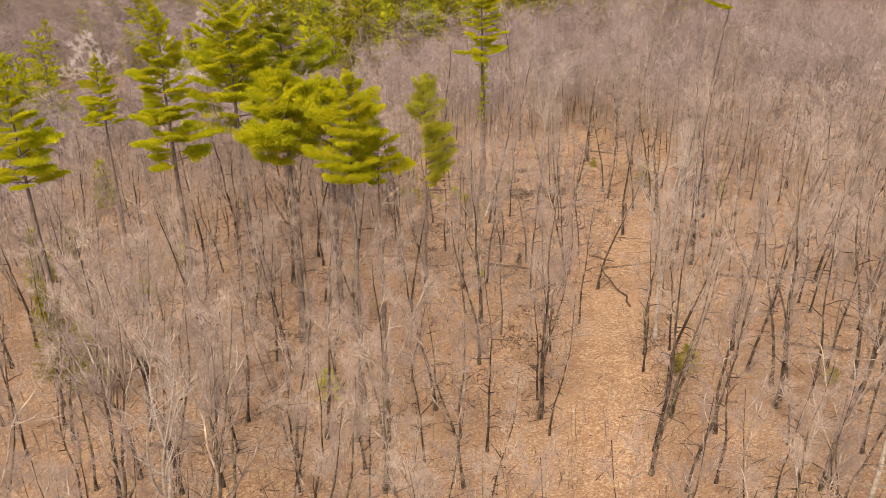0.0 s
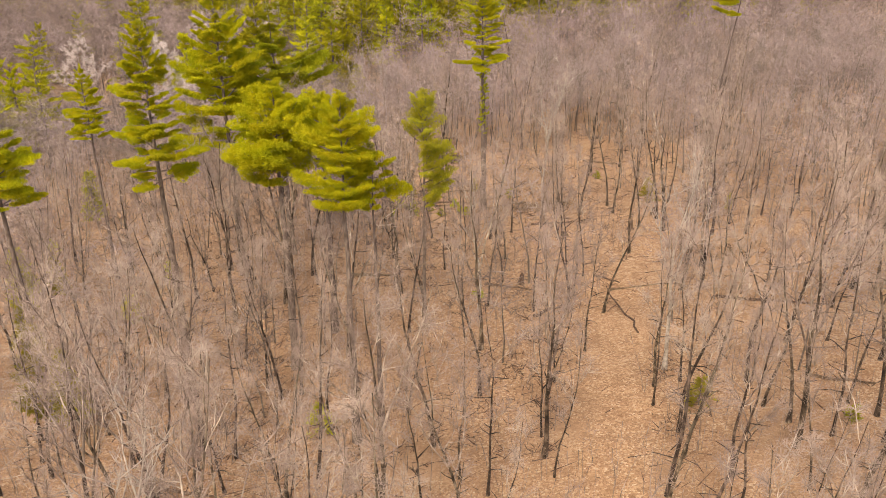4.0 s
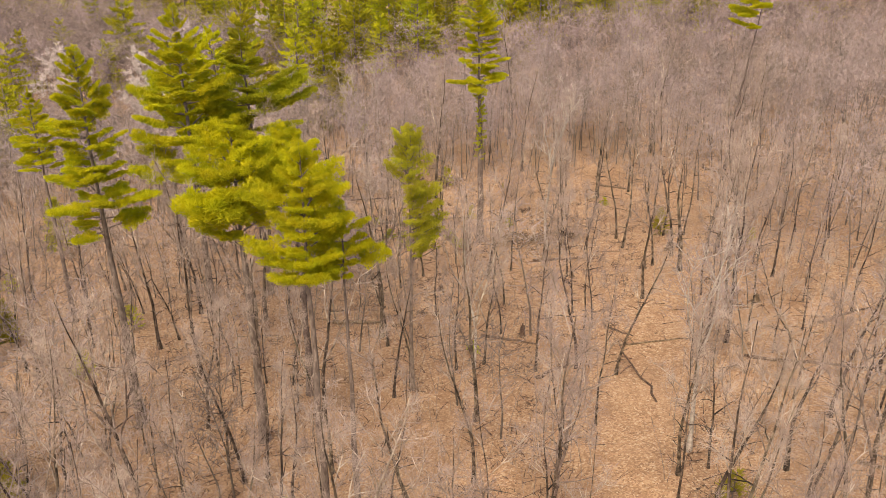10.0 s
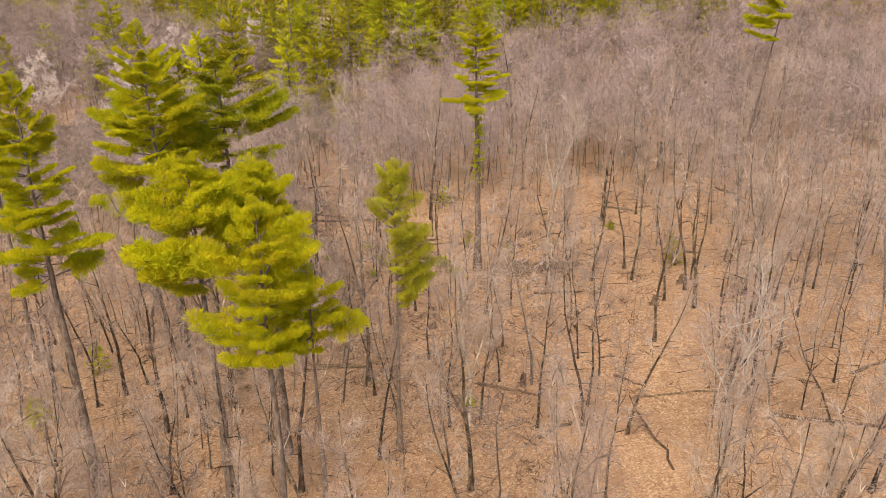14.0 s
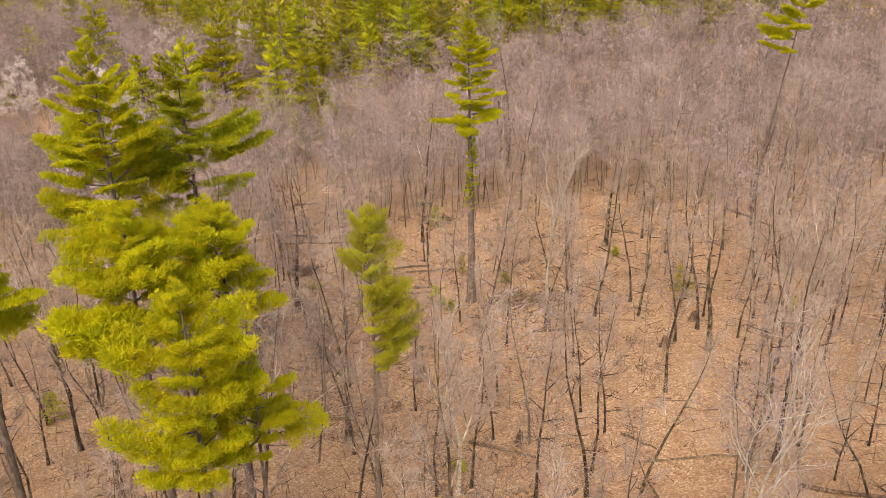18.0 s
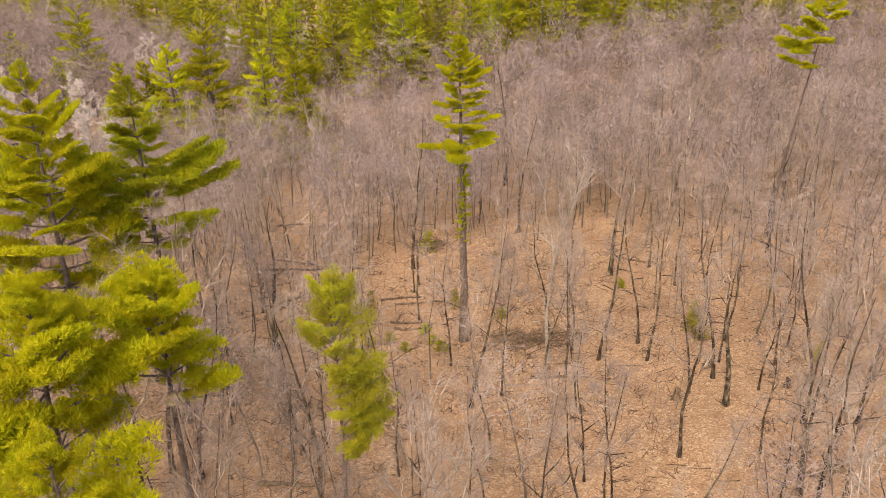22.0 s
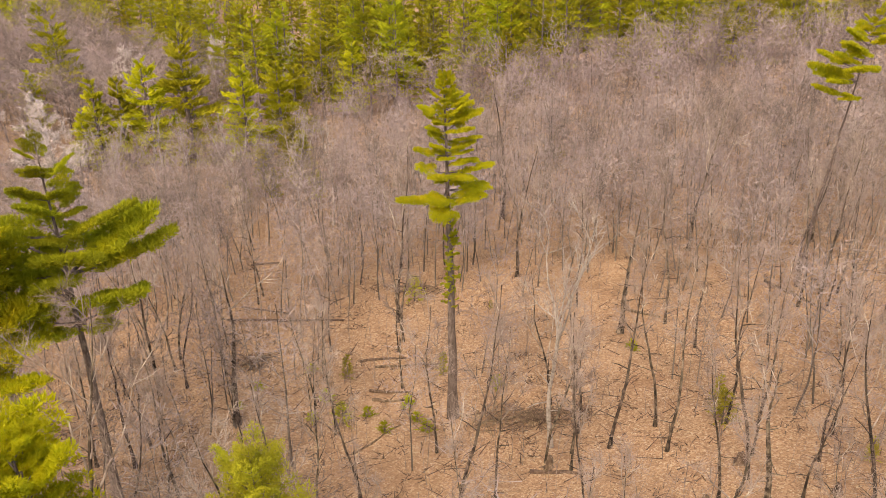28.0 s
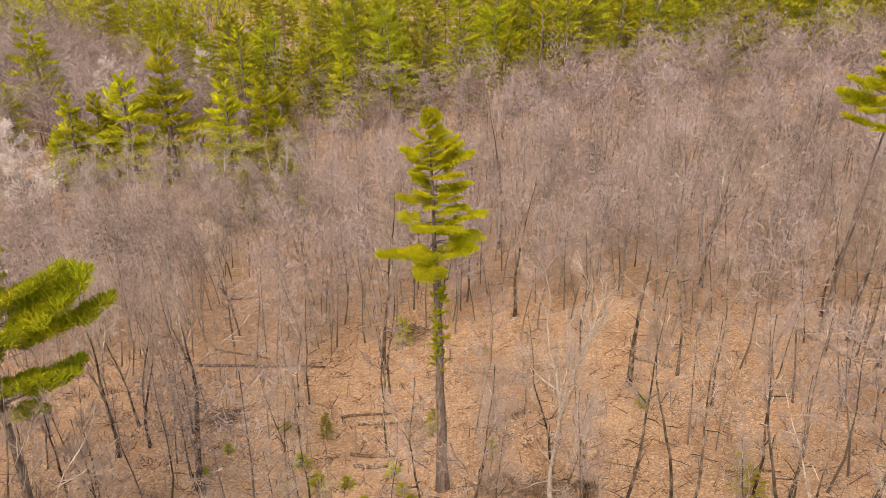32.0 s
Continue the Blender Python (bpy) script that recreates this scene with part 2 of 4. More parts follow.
gx = spaced(70, 0.9, 2600)
gx = [-a for a in reversed(gx[1:])] + gx
gy = [-a for a in reversed(spaced(10, 5, 600)[1:])] + [0.9 * i for i in range(0, 170)]
gy += [153 + a for a in spaced(60, 2.5, 3000)]
gv = [(x, y, ground_z(x, y) + 0.05 * noise.noise(Vector((x * 0.9, y * 0.9, 0)))) for y in gy for x in gx]
nx = len(gx)
gf = [(j * nx + i, j * nx + i + 1, (j + 1) * nx + i + 1, (j + 1) * nx + i) for j in range(len(gy) - 1) for i in range(nx - 1)]
me = bpy.data.meshes.new("ground")
me.from_pydata(gv, [], gf)
me.materials.append(M_LITTER)
me.polygons.foreach_set("use_smooth", [True] * len(me.polygons))
tagged(new("ground", me), "sloping forest floor deep in dry tan leaf litter", "ground", kind="structure")

sv, sf = [], []
for i in range(48):
    x = -150 + i * 2.4
    y = stream_y(x)
    z = ground_z(x, y) + 0.3
    for d in (-2.0, 0.0, 2.0):
        sv.append((x, y + d * (0.25 + 0.75 * abs(math.sin(i * 0.8))) + 0.5 * math.sin(i * 1.7 + d), z))
    if i:
        a = 3 * (i - 1)
        sf += [(a, a + 3, a + 4, a + 1), (a + 1, a + 4, a + 5, a + 2)]
me = bpy.data.meshes.new("stream")
me.from_pydata(sv, [], sf)
me.materials.append(M_WATER)
tagged(new("stream", me), "narrow dark stream at the foot of the slope", "stream", kind="structure")


# ---- bare hardwoods ----
def bare_tree(height, girth, crown_from, limbs, spread, bark, limb_bark, twig_bark, fork=False, lean=0.0, twigs_per=16, dense=1.0, fine=0.0145, wide=0.34):
    """Meshes of one leafless tree: a crooked trunk, its ascending limbs and the haze of fine twigs on them."""
    trunk, twigs, limb_meshes = Shape(), Shape(), []
    steps = 11
    pts = [Vector((0, 0, -0.4))]
    d = Vector((lean, U(-0.03, 0.03), 1)).normalized()
    for i in range(steps):
        kick = 0.2 if i % 4 == 3 else 0.1
        d = (d + Vector((U(-1, 1), U(-1, 1), 0)) * kick + Vector((-lean * 0.06, 0, 0.13))).normalized()
        pts.append(pts[-1] + d * (height * 0.96 / steps))
    radii = [girth * (1.6 if i == 0 else U(0.93, 1.07) * (1.0 - 0.93 * (i / steps) ** 0.9)) for i in range(steps + 1)]
    radii[-1] = 0.02
    trunk.tube(pts, radii, 8)
    # stubs of shed branches
    for i in range(7):
        k = 2 + i % 5
        p = pts[k].lerp(pts[k + 1], U(0, 1))
        q = p + aside(Vector((0, 0, 1)), U(50, 100), U(0, 6.28)) * U(0.4, 1.5)
        trunk.tube([p, p.lerp(q, 0.55) + Vector((U(-0.12, 0.12), U(-0.12, 0.12), U(-0.1, 0.15))), q], [0.04, 0.03, 0.012], 4)

    def at(h):
        k = min(max(h * steps, 0), steps - 0.001)
        return pts[int(k)].lerp(pts[int(k) + 1], k - int(k)), radii[int(k)]

    def haze(p, q, size, n):
        """Fine twigs all along the branchlet from p to q."""
        d = (q - p).normalized()
        for _ in range(n):
            e = (aside(d, U(20, 80), U(0, 6.28)) + Vector((0, 0, 0.2))).normalized()
            a = p.lerp(q, U(0.0, 1.1)) + e * size * U(0.0, 0.35)
            twigs.needle(a, e, e.cross(Vector((U(-1, 1), U(-1, 1), U(-1, 1)))).normalized(), size * U(0.3, 0.85), fine * U(0.75, 1.3))

    for i in range(limbs):
        h = crown_from + (0.95 - crown_from) * (i + U(0, 0.8)) / limbs
        p, r = at(h)
        turn = i * 2.4 + U(-0.5, 0.5)
        tilt = spread * (1.2 - 0.5 * h) + U(-12, 16)
        dirv = aside(Vector((0, 0, 1)), tilt, turn)
        length = height * wide * (1 - 0.6 * (h - crown_from) / (1 - crown_from)) * U(0.7, 1.2)
        if fork and i < 2:
            length, r, dirv = height * U(0.42, 0.52), r * 1.3, aside(Vector((0, 0, 1)), spread * U(0.55, 0.9), turn)
        limb = Shape()
        lp = bent(p, dirv, length, 6, 0.25, 0.1)
        lr = [max(r * 0.54 * (1 - 0.85 * k / 6), 0.018) for k in range(7)]
        limb.tube(lp, lr, 5, False)
        nsub = int((3.0 + length * 0.8) * dense)
        for j in range(nsub):
            t = U(0.2, 1.0) * 5.99
            a = lp[int(t)].lerp(lp[int(t) + 1], t - int(t))
            dd = (lp[int(t) + 1] - lp[int(t)]).normalized()
            sd = aside(dd, U(28, 68), U(0, 6.28))
            sl = length * U(0.18, 0.42)
            sp = bent(a, sd, sl, 3, 0.34, 0.1)
            limb.tube(sp, [min(lr[int(t)] * 0.45 + 0.01, 0.036), 0.022, 0.014, 0.006], 3, False)
            for k in range(3):
                haze(sp[k], sp[k + 1], 0.5 + sl * 0.12, twigs_per)
                if k < 2:
                    q = sp[k + 1] + aside((sp[k + 1] - sp[k]).normalized(), U(30, 65), U(0, 6.28)) * U(0.5, 1.1)
                    limb.spike(sp[k + 1], q, 0.011)
                    haze(sp[k + 1], q, 0.5, twigs_per // 2)
        haze(lp[-2], lp[-1], 0.6, twigs_per)
        limb_meshes.append(limb.mesh("limb", limb_bark, True))
    haze(pts[-2], pts[-1], 0.7, twigs_per)
    return {"trunk": trunk.mesh("trunk", bark, True), "limbs": limb_meshes, "twigs": twigs.mesh("crown", twig_bark)}


def plant_bare(kit, m, label, group="bare hardwoods of the slope"):
    ob = tagged(new("bare_tree"), label, "tree", group)
    ob.matrix_basis = m
    part("trunk", kit["trunk"], ob)
    for lm in kit["limbs"]:
        part("limb", lm, ob)
    part("crown", kit["twigs"], ob)["kind"] = "stuff"
    return ob


def stand(x, y, yaw=0.0, s=1.0, tip=0.0):
    """Pose on the ground, leaning by tip degrees."""
    return Matrix.LocRotScale((x, y, ground_z(x, y) - 0.05), Euler((radians(tip), 0, yaw), "ZXY"), (s, s, s))


KITS = []
for spec in (
    (16.5, 0.16, 0.40, 8, 28, M_BARK, M_LIMB, M_TWIG, False, 0.03, 16, 1.0, 0.0145, 0.28),
    (15.0, 0.13, 0.44, 7, 24, M_BARK, M_LIMB, M_TWIG, False, -0.05, 16, 1.0, 0.0145, 0.25),
    (17.5, 0.20, 0.34, 9, 38, M_BARK, M_LIMB, M_TWIG, True, 0.0),
    (14.0, 0.105, 0.46, 6, 24, M_BARK, M_LIMB, M_TWIG, False, 0.06, 16, 1.0, 0.0145, 0.25),
    (12.0, 0.085, 0.34, 6, 34, M_BARK, M_LIMB, M_TWIG, False, -0.03),
    (16.0, 0.15, 0.34, 8, 42, M_BARK, M_LIMB, M_TWIG, True, 0.09),
    (15.0, 0.13, 0.30, 8, 36, M_BARK, M_LIMB, M_TWIG, True, -0.08),
    (11.0, 0.075, 0.40, 5, 26, M_BARK, M_LIMB, M_TWIG, False, 0.05, 16, 1.0, 0.0145, 0.26),
):
    KITS.append(bare_tree(*spec))
PALE_KIT = bare_tree(16.0, 0.16, 0.40, 9, 38, M_PALE, M_PALE, M_PALE_TWIG, True, 0.04, 6)
WHITE_KIT = bare_tree(15.5, 0.18, 0.25, 20, 74, M_PALE, M_PALE, M_WHITE_TWIG, True, 0.0, 12, 1.7, 0.05)
SNAG_KIT = bare_tree(12.5, 0.25, 0.72, 5, 62, M_BARK, M_LIMB, M_TWIG, True, -0.04, 3, 0.6)
LABELS = ["tall leafless hardwood, grey-brown bark, rising from leaf litter", "slender leafless hardwood with a narrow twiggy crown", "stout forked hardwood, bare in early spring", "thin young hardwood with few high branches",
          "short leafless hardwood with fine mauve twigs", "leaning forked hardwood with spreading bare limbs", "low-branching hardwood with upswept bare limbs", "slim pole-like young hardwood, leafless"]

# trunks whose feet stand clear in the leaf litter: x, y
NEAR = [(13.2, 35.6), (14.8, 35.9), (-3.3, 37.7), (-8.4, 38.4), (19.6, 38.5), (-15.6, 39.1), (-13.2, 39.6), (-4.7, 40.0), (-1.1, 40.1), (2.6, 40.5), (21.1, 45.1), (-0.5, 45.7), (-15.5, 47.6), (13.5, 47.7), (6.7, 48.2), (-7.3, 48.3), (20.1, 49.8), (14.1, 49.9), (16.0, 50.5), (-11.3, 52.7), (-6.0, 53.0), (-16.8, 53.3), (27.0, 53.9), (24.3, 54.2), (8.1, 55.3), (10.4, 55.5), (22.9, 56.3), (-23.2, 57.0), (2.9, 57.2), (-7.2, 58.5), (-9.3, 60.4), (24.9, 60.5), (-2.6, 60.8), (12.8, 61.4), (-1.5, 62.0), (10.3, 62.8), (7.4, 62.9), (19.3, 63.5), (-10.2, 64.2), (-12.3, 64.6)]
MIDDLE = [(10.9, 64.9), (-1.5, 65.1), (-17.8, 66.3), (20.8, 66.9), (31.3, 67.0), (-16.8, 67.9), (22.3, 68.0), (12.3, 68.5), (-3.5, 68.7), (-13.8, 68.8), (-4.1, 70.3), (11.2, 70.9), (21.7, 72.2), (17.1, 72.6), (0.3, 73.2), (5.9, 73.8), (-4.7, 77.1), (11.8, 78.5), (19.6, 79.8), (-3.0, 80.2), (4.9, 80.5), (21.7, 81.4), (7.1, 81.5), (-1.0, 82.6), (26.4, 82.7), (11.9, 83.9), (22.9, 83.9), (18.0, 85.0), (10.5, 85.1), (28.4, 85.6), (12.2, 86.0), (14.7, 86.3), (3.6, 87.1), (24.3, 87.1), (22.5, 87.7), (18.0, 88.0), (13.0, 88.5), (-17.2, 88.8)]
BACK = [(-20.0, 89.1), (-9.9, 89.9), (-3.6, 90.9), (-16.9, 91.1), (-5.1, 91.5), (11.7, 92.5), (-18.9, 94.8), (32.9, 94.9), (-5.6, 95.1), (0.9, 96.4), (-5.4, 98.3), (23.5, 98.4), (-18.8, 98.7), (-16.8, 99.7), (-13.8, 100.6), (0.3, 102.2), (-18.6, 102.7), (22.2, 102.7), (-5.5, 103.2), (0.6, 104.0), (-18.8, 104.6), (-15.1, 106.5), (15.7, 107.1), (-0.0, 107.7), (35.6, 109.7), (-13.9, 114.1), (11.1, 114.9), (-13.8, 116.0), (39.5, 116.3), (27.8, 116.8), (35.4, 122.9), (10.6, 130.0)]

CLEARING = [(8.5, 30), (10.5, 48), (13.5, 58), (16.5, 66), (19.5, 75), (22.5, 83), (27, 96)]
PINES = [(4.7, 91.8), (35.5, 107), (-1.2, 61.5), (-15, 81.5), (-19.2, 77), (-20.8, 60.5), (-5.6, 46.9), (-3.9, 48.3), (-11, 57.4), (-8.7, 62.8), (-28, 53), (-32.9, 79.3)]


def in_clearing(x, y, w=2.6):
    if y < 44:
        w = 1.7
    elif y < 62:
        w += 0.6
    for (ax, ay), (bx, by) in zip(CLEARING, CLEARING[1:]):
        if ay <= y <= by:
            return abs(x - (ax + (bx - ax) * (y - ay) / (by - ay))) < w
    return False


taken = [(x, y) for x, y in PINES]


def free(x, y, gap):
    return all((x - a) ** 2 + (y - b) ** 2 > gap * gap for a, b in taken)


trees = [(x, y, False) for x, y in NEAR + MIDDLE + BACK]
trees += [(x, y, True) for x, y in ((-21.8, 57.6), (-18.8, 57.0), (-20.2, 54.4), (-23.0, 55.0), (-10.0, 53.2), (-7.4, 43.4), (-12.6, 54.0), (-17.5, 72.5), (-21.5, 73.5), (33.2, 103.4), (35.4, 103.0), (37.0, 105.0), (32.6, 105.6), (35.8, 105.2), (36.4, 101.4))]
taken += [(x, y) for x, y, _ in trees]
tries = 0
while len(trees) < 350 and tries < 20000:
    tries += 1
    y = 18 + 70 * rnd.random()
    half = 14 + 0.48 * y
    x = U(-half - 6, half)
    if in_clearing(x, y) or not free(x, y, 1.9) or (3 < x < 17 and y < 37):
        continue
    if 3 < x < 22 and y > 46 and rnd.random() < 0.75 or y > 62 and rnd.random() < 0.5 or -9 < x < 3 and y > 48 and rnd.random() < 0.6:
        continue
    taken.append((x, y))
    trees.append((x, y, True))
firsts = {}
# low young trees in front of the clearing, their tops under the eye
LOW = [(5.2, 26.8), (7.6, 25.4), (9.4, 27.4), (11.6, 25.8), (13.6, 27.8), (15.6, 26.4), (3.4, 28.0), (17.6, 28.6), (19.4, 27.0), (21.6, 29.4), (16.8, 31.0), (23.4, 31.6), (19.9, 32.4)]
# trees that lean far over: degrees towards +x
LEANS = {(24.9, 60.5): -27, (12.8, 61.4): 5, (19.3, 63.5): 7, (27.0, 53.9): 6}
trees += [(x, y, True) for x, y in LOW]
for i, (x, y, filler) in enumerate(trees):
    k = rnd.randrange(8) if not filler else rnd.choice((0, 1, 3, 4, 5, 6, 7))
    if 76 < y < 104 and -16 < x < 10:
        k = rnd.choice((1, 3, 4, 7, 3))
    if (x, y) in LOW:
        k = 4
    if not filler and x > 6 and y < 90:
        k = rnd.choice((0, 1, 1, 3, 3, 7, 0))
    m = stand(x, y, U(0, 6.28), U(0.82, 1.12), U(-2.5, 2.5))
    if (x, y) in LEANS:
        m = Matrix.Translation(m.translation) @ Matrix.Rotation(radians(LEANS[(x, y)]), 4, "Y") @ Matrix.Translation(-m.translation) @ m
    if filler and abs(x + 0.6) < 2.8 and 52 < y < 63:
        continue
    if k not in firsts:
        firsts[k] = plant_bare(KITS[k], m, LABELS[k])
    else:
        copy_thing(firsts[k], m)
pale = plant_bare(PALE_KIT, stand(15.3, 52.2, 1.0, 1.03), "pale-barked leafless hardwood with whitish spreading branches", "pale hardwoods")
for x, y, yaw, s in ((3.0, 63.6, 0.4, 0.8), (11.0, 86.9, 2.0, 1.1), (-40, 150, 3, 0.8), (-12.5, 30.0, 2.0, 1.0), (20.5, 31.5, 4.0, 1.0), (-20.6, 137, 0.3, 0.95), (-14.0, 141, 3.3, 0.8), (-31, 140, 1.5, 0.9), (-36.5, 139, 2.6, 0.85), (-25.5, 133, 4.4, 0.85), (-9, 134, 5.0, 0.8)):
    copy_thing(pale, stand(x, y, yaw, s))
white = plant_bare(WHITE_KIT, stand(-46.5, 146.4, 0, 1.1), "whitish rounded leafless tree standing by the stream", "whitish trees by the stream")
for x, y, yaw, s in ((-72, 172, 5, 0.9), (-58, 205, 2, 0.9), (-40, 208, 4, 0.9)):
    copy_thing(white, stand(x, y, yaw, s))
snag = plant_bare(SNAG_KIT, stand(18.4, 102.0, 2.6, 1.0), "old stout hardwood with a broken crown and crooked limbs", "old broken hardwoods")
for x, y, yaw, s in ((-11.2, 93.5, 5.4, 1.1), (21.5, 78.0, 1.0, 0.9)):
    copy_thing(snag, stand(x, y, yaw, s))


# ---- woods behind, past counting ----
def rough_tree(height, girth, crown_from, limbs, blades, width, reach, sides=4):
    """Vertices and triangles of one leafless tree seen from afar: trunk, limbs and a rounded crown of fine twigs."""
    s = Shape()
    pts = bent(Vector((0, 0, -0.4)), Vector((U(-0.1, 0.1), U(-0.1, 0.1), 1)), height * 0.9, 4, 0.17, 0.16)
    s.tube(pts, [girth, girth * 0.75, girth * 0.5, girth * 0.28, 0.02], sides, False)
    nt = len(s.f)
    arms = []
    for i in range(limbs):
        h = crown_from + (0.9 - crown_from) * (i + rnd.random()) / limbs
        k = min(h * 4, 3.99)
        p = pts[int(k)].lerp(pts[int(k) + 1], k - int(k))
        d = aside(Vector((0, 0, 1)), U(28, 78), i * 2.4 + U(-0.5, 0.5))
        q = p + d * reach * (1.25 - 0.7 * (h - crown_from) / (1 - crown_from)) * U(0.75, 1.2)
        s.spike(p, q, max(girth * 0.27, width * 0.7))
        arms.append((p, q, d))
    arms.append((pts[-2], pts[-1], Vector((0, 0, 1))))
    nl = 3 * limbs
    for i in range(blades):
        p, q, d = arms[i % len(arms)]
        t = U(0.25, 1.05)
        a = p.lerp(q, t) + Vector((U(-1, 1), U(-1, 1), U(-0.7, 1))) * reach * 0.3 * (0.35 + t)
        e = (d * 0.6 + Vector((U(-1, 1), U(-1, 1), U(-0.55, 0.85)))).normalized()
        s.needle(a, e, e.cross(Vector((U(-1, 1), U(-1, 1), U(-1, 1)))).normalized(), reach * U(0.12, 0.34), width * U(0.7, 1.4))
    tri = []
    for f in s.f:
        tri += [(f[0], f[1], f[2])] + ([(f[0], f[2], f[3])] if len(f) == 4 else [])
    return np.array([tuple(v) for v in s.v], dtype=np.float32), np.array(tri, dtype=np.int32), nt * 2, nl


def woods(name, label, spots, kits, mats, category="woods", tones=(1, 1, 1, 2, 2, 3, 3)):
    """Many trees in one mesh."""
    vs, fs, mi, base = [], [], [], 0
    for x, y, s in spots:
        v, f, nt, nl = kits[rnd.randrange(len(kits))]
        a = U(0, 6.28)
        c, q = math.cos(a) * s, math.sin(a) * s
        w = np.empty_like(v)
        w[:, 0] = v[:, 0] * c - v[:, 1] * q + x
        w[:, 1] = v[:, 0] * q + v[:, 1] * c + y
        w[:, 2] = v[:, 2] * s + ground_z(x, y)
        vs.append(w)
        fs.append(f + base)
        idx = np.full(len(f), rnd.choice(tones) if len(mats) > 2 else 1, dtype=np.int32)
        idx[:nt] = 0
        if len(mats) > 4:
            idx[nt:nt + nl] = 4
        mi.append(idx)
        base += len(v)
    v, f, mi = np.concatenate(vs), np.concatenate(fs), np.concatenate(mi)
    me = bpy.data.meshes.new(name)
    me.vertices.add(len(v))
    me.vertices.foreach_set("co", v.ravel())
    me.loops.add(len(f) * 3)
    me.loops.foreach_set("vertex_index", f.ravel())
    me.polygons.add(len(f))
    me.polygons.foreach_set("loop_start", np.arange(0, len(f) * 3, 3, dtype=np.int32))
    for mm in mats:
        me.materials.append(mm)
    me.polygons.foreach_set("material_index", mi)
    me.update(calc_edges=True)
    me.validate()
    return tagged(new(name, me), label, category, kind="stuff")


def cone(y):
    """Half the width of ground that can come into view at y."""
    return 16 + 0.60 * y


def pine_wood(x, y):
    """Where the evergreen wood stands."""
    return y > 187 + 0.2 * max(0.0, x - 8) and -28 - (y - 186) * 0.7 < x < 130


def bank(x, y):
    """The open strip along the stream."""
    return x < -34 and abs(y - stream_y(x) + 3) < 7 + 3 * math.sin(x * 0.37)


def rows(y0, y1, gap, left, right):
    """Jittered spots over the ground that comes into view between y0 and y1."""
    y = y0
    while y < y1:
        x = -cone(y) * left + U(0, gap)
        while x < cone(y) * right:
            yield x + U(-0.42, 0.42) * gap, y + U(-0.42, 0.42) * gap
            x += gap
        y += gap


def open_spot(x, y):
    """The bare orange slope and the strips that stay clear of trunks."""
    return in_clearing(x, y) or ((x + 13.5) / 4.0) ** 2 + ((y - 121) / 8) ** 2 < 1 or (x / 5.0) ** 2 + ((y - 95) / 6) ** 2 < 1


# evergreens along the stream: x, y, kind, height
STREAM = [(-25.6, 164, 3, 16.5), (-21.9, 172, 3, 17.4), (-17.5, 190, 1, 15.6), (-43.4, 174, 8, 16.4), (-47.5, 173, 4, 15.5), (-37.1, 174, 4, 15.6), (-50.8, 171, 4, 11.9), (-52.5, 169, 3, 9.4), (-70.7, 205, 1, 18.6), (-72.4, 196, 3, 11.2), (-20.4, 178, 3, 14.0)]
mid_kits = [rough_tree(U(11.5, 15), U(0.06, 0.11), U(0.25, 0.4), 13, 420, 0.046, U(2.3, 3.2)) for _ in range(9)]
spots = []
for x, y in [*rows(50, 112, 3.0, 1.0, 0.9), *rows(112, 150, 2.45, 1.0, 0.9)]:
    if open_spot(x, y) or not free(x, y, 2.2):
        continue
    if y < 112 and abs(x) < 0.5 * y and rnd.random() < (0.52 if x < -4 else 0.84 if x < 22 else 0.25):
        continue
    if bank(x, y) and rnd.random() < 0.4:
        continue
    spots.append((x, y, U(0.68, 1.15) * (1 - 0.22 * smooth(122, 145, y) * smooth(0, -20, x))))
woods("bare_woods_middle", "close stand of leafless grey-brown hardwoods on the slope", spots, mid_kits, [M_FAR_TRUNK, M_FAR_TWIG, M_FAR_DARK, M_FAR_PALE, M_FAR_LIMB])
far_kits = [rough_tree(U(11, 15), U(0.06, 0.1), U(0.24, 0.38), 9, 300, 0.075, U(2.8, 4.0)) for _ in range(9)]
spots = []
for x, y in rows(150, 262, 3.5, 1.2, 0.85):
    if bank(x, y) and rnd.random() < 0.3 or pine_wood(x, y) and rnd.random() < 0.9:
        continue
    if x > -20 and y > 205:
        continue
    if x < 0 and any((x - a) ** 2 + (y - b) ** 2 < 9 for a, b, *_ in STREAM):
        continue
    spots.append((x, y, U(0.62, 1.2) * (0.42 if bank(x, y) else 0.68 if y < 180 and x < -15 else 0.75 if y < 180 and x < 8 else 0.95)))
woods("bare_woods_far", "hazy mauve-grey leafless woods reaching into the distance", spots, far_kits, [M_FAR_TRUNK, M_FAR_TWIG, M_FAR_DARK, M_FAR_PALE, M_FAR_LIMB], tones=(1, 1, 2, 2, 3))
round_kits = [rough_tree(U(13, 16), 0.16, 0.3, 22, 420, 0.085, U(4.2, 5.2)) for _ in range(5)]
spots = [(x, y, U(0.75, 1.15)) for x, y in rows(188, 300, 6.5, 1.2, 0.2) if x < -34 and not pine_wood(x, y)]
woods("bare_woods_across_stream", "broad rounded leafless crowns, pale grey over dark gaps", spots, round_kits, [M_FAR_TRUNK, M_FAR_TWIG, M_FAR_DARK, M_FAR_PALE, M_FAR_PALE], tones=(1, 2, 2, 2, 3))
back_kits = [rough_tree(U(13, 17), 0.14, 0.3, 8, 150, 0.16, U(3.2, 4.2), 3) for _ in range(5)]
spots = [(x, y, U(0.8, 1.15)) for x, y in rows(255, 480, 7.0, 1.0, 0.8) if x < -0.2 * y and not (y < 292 and pine_wood(x, y))]
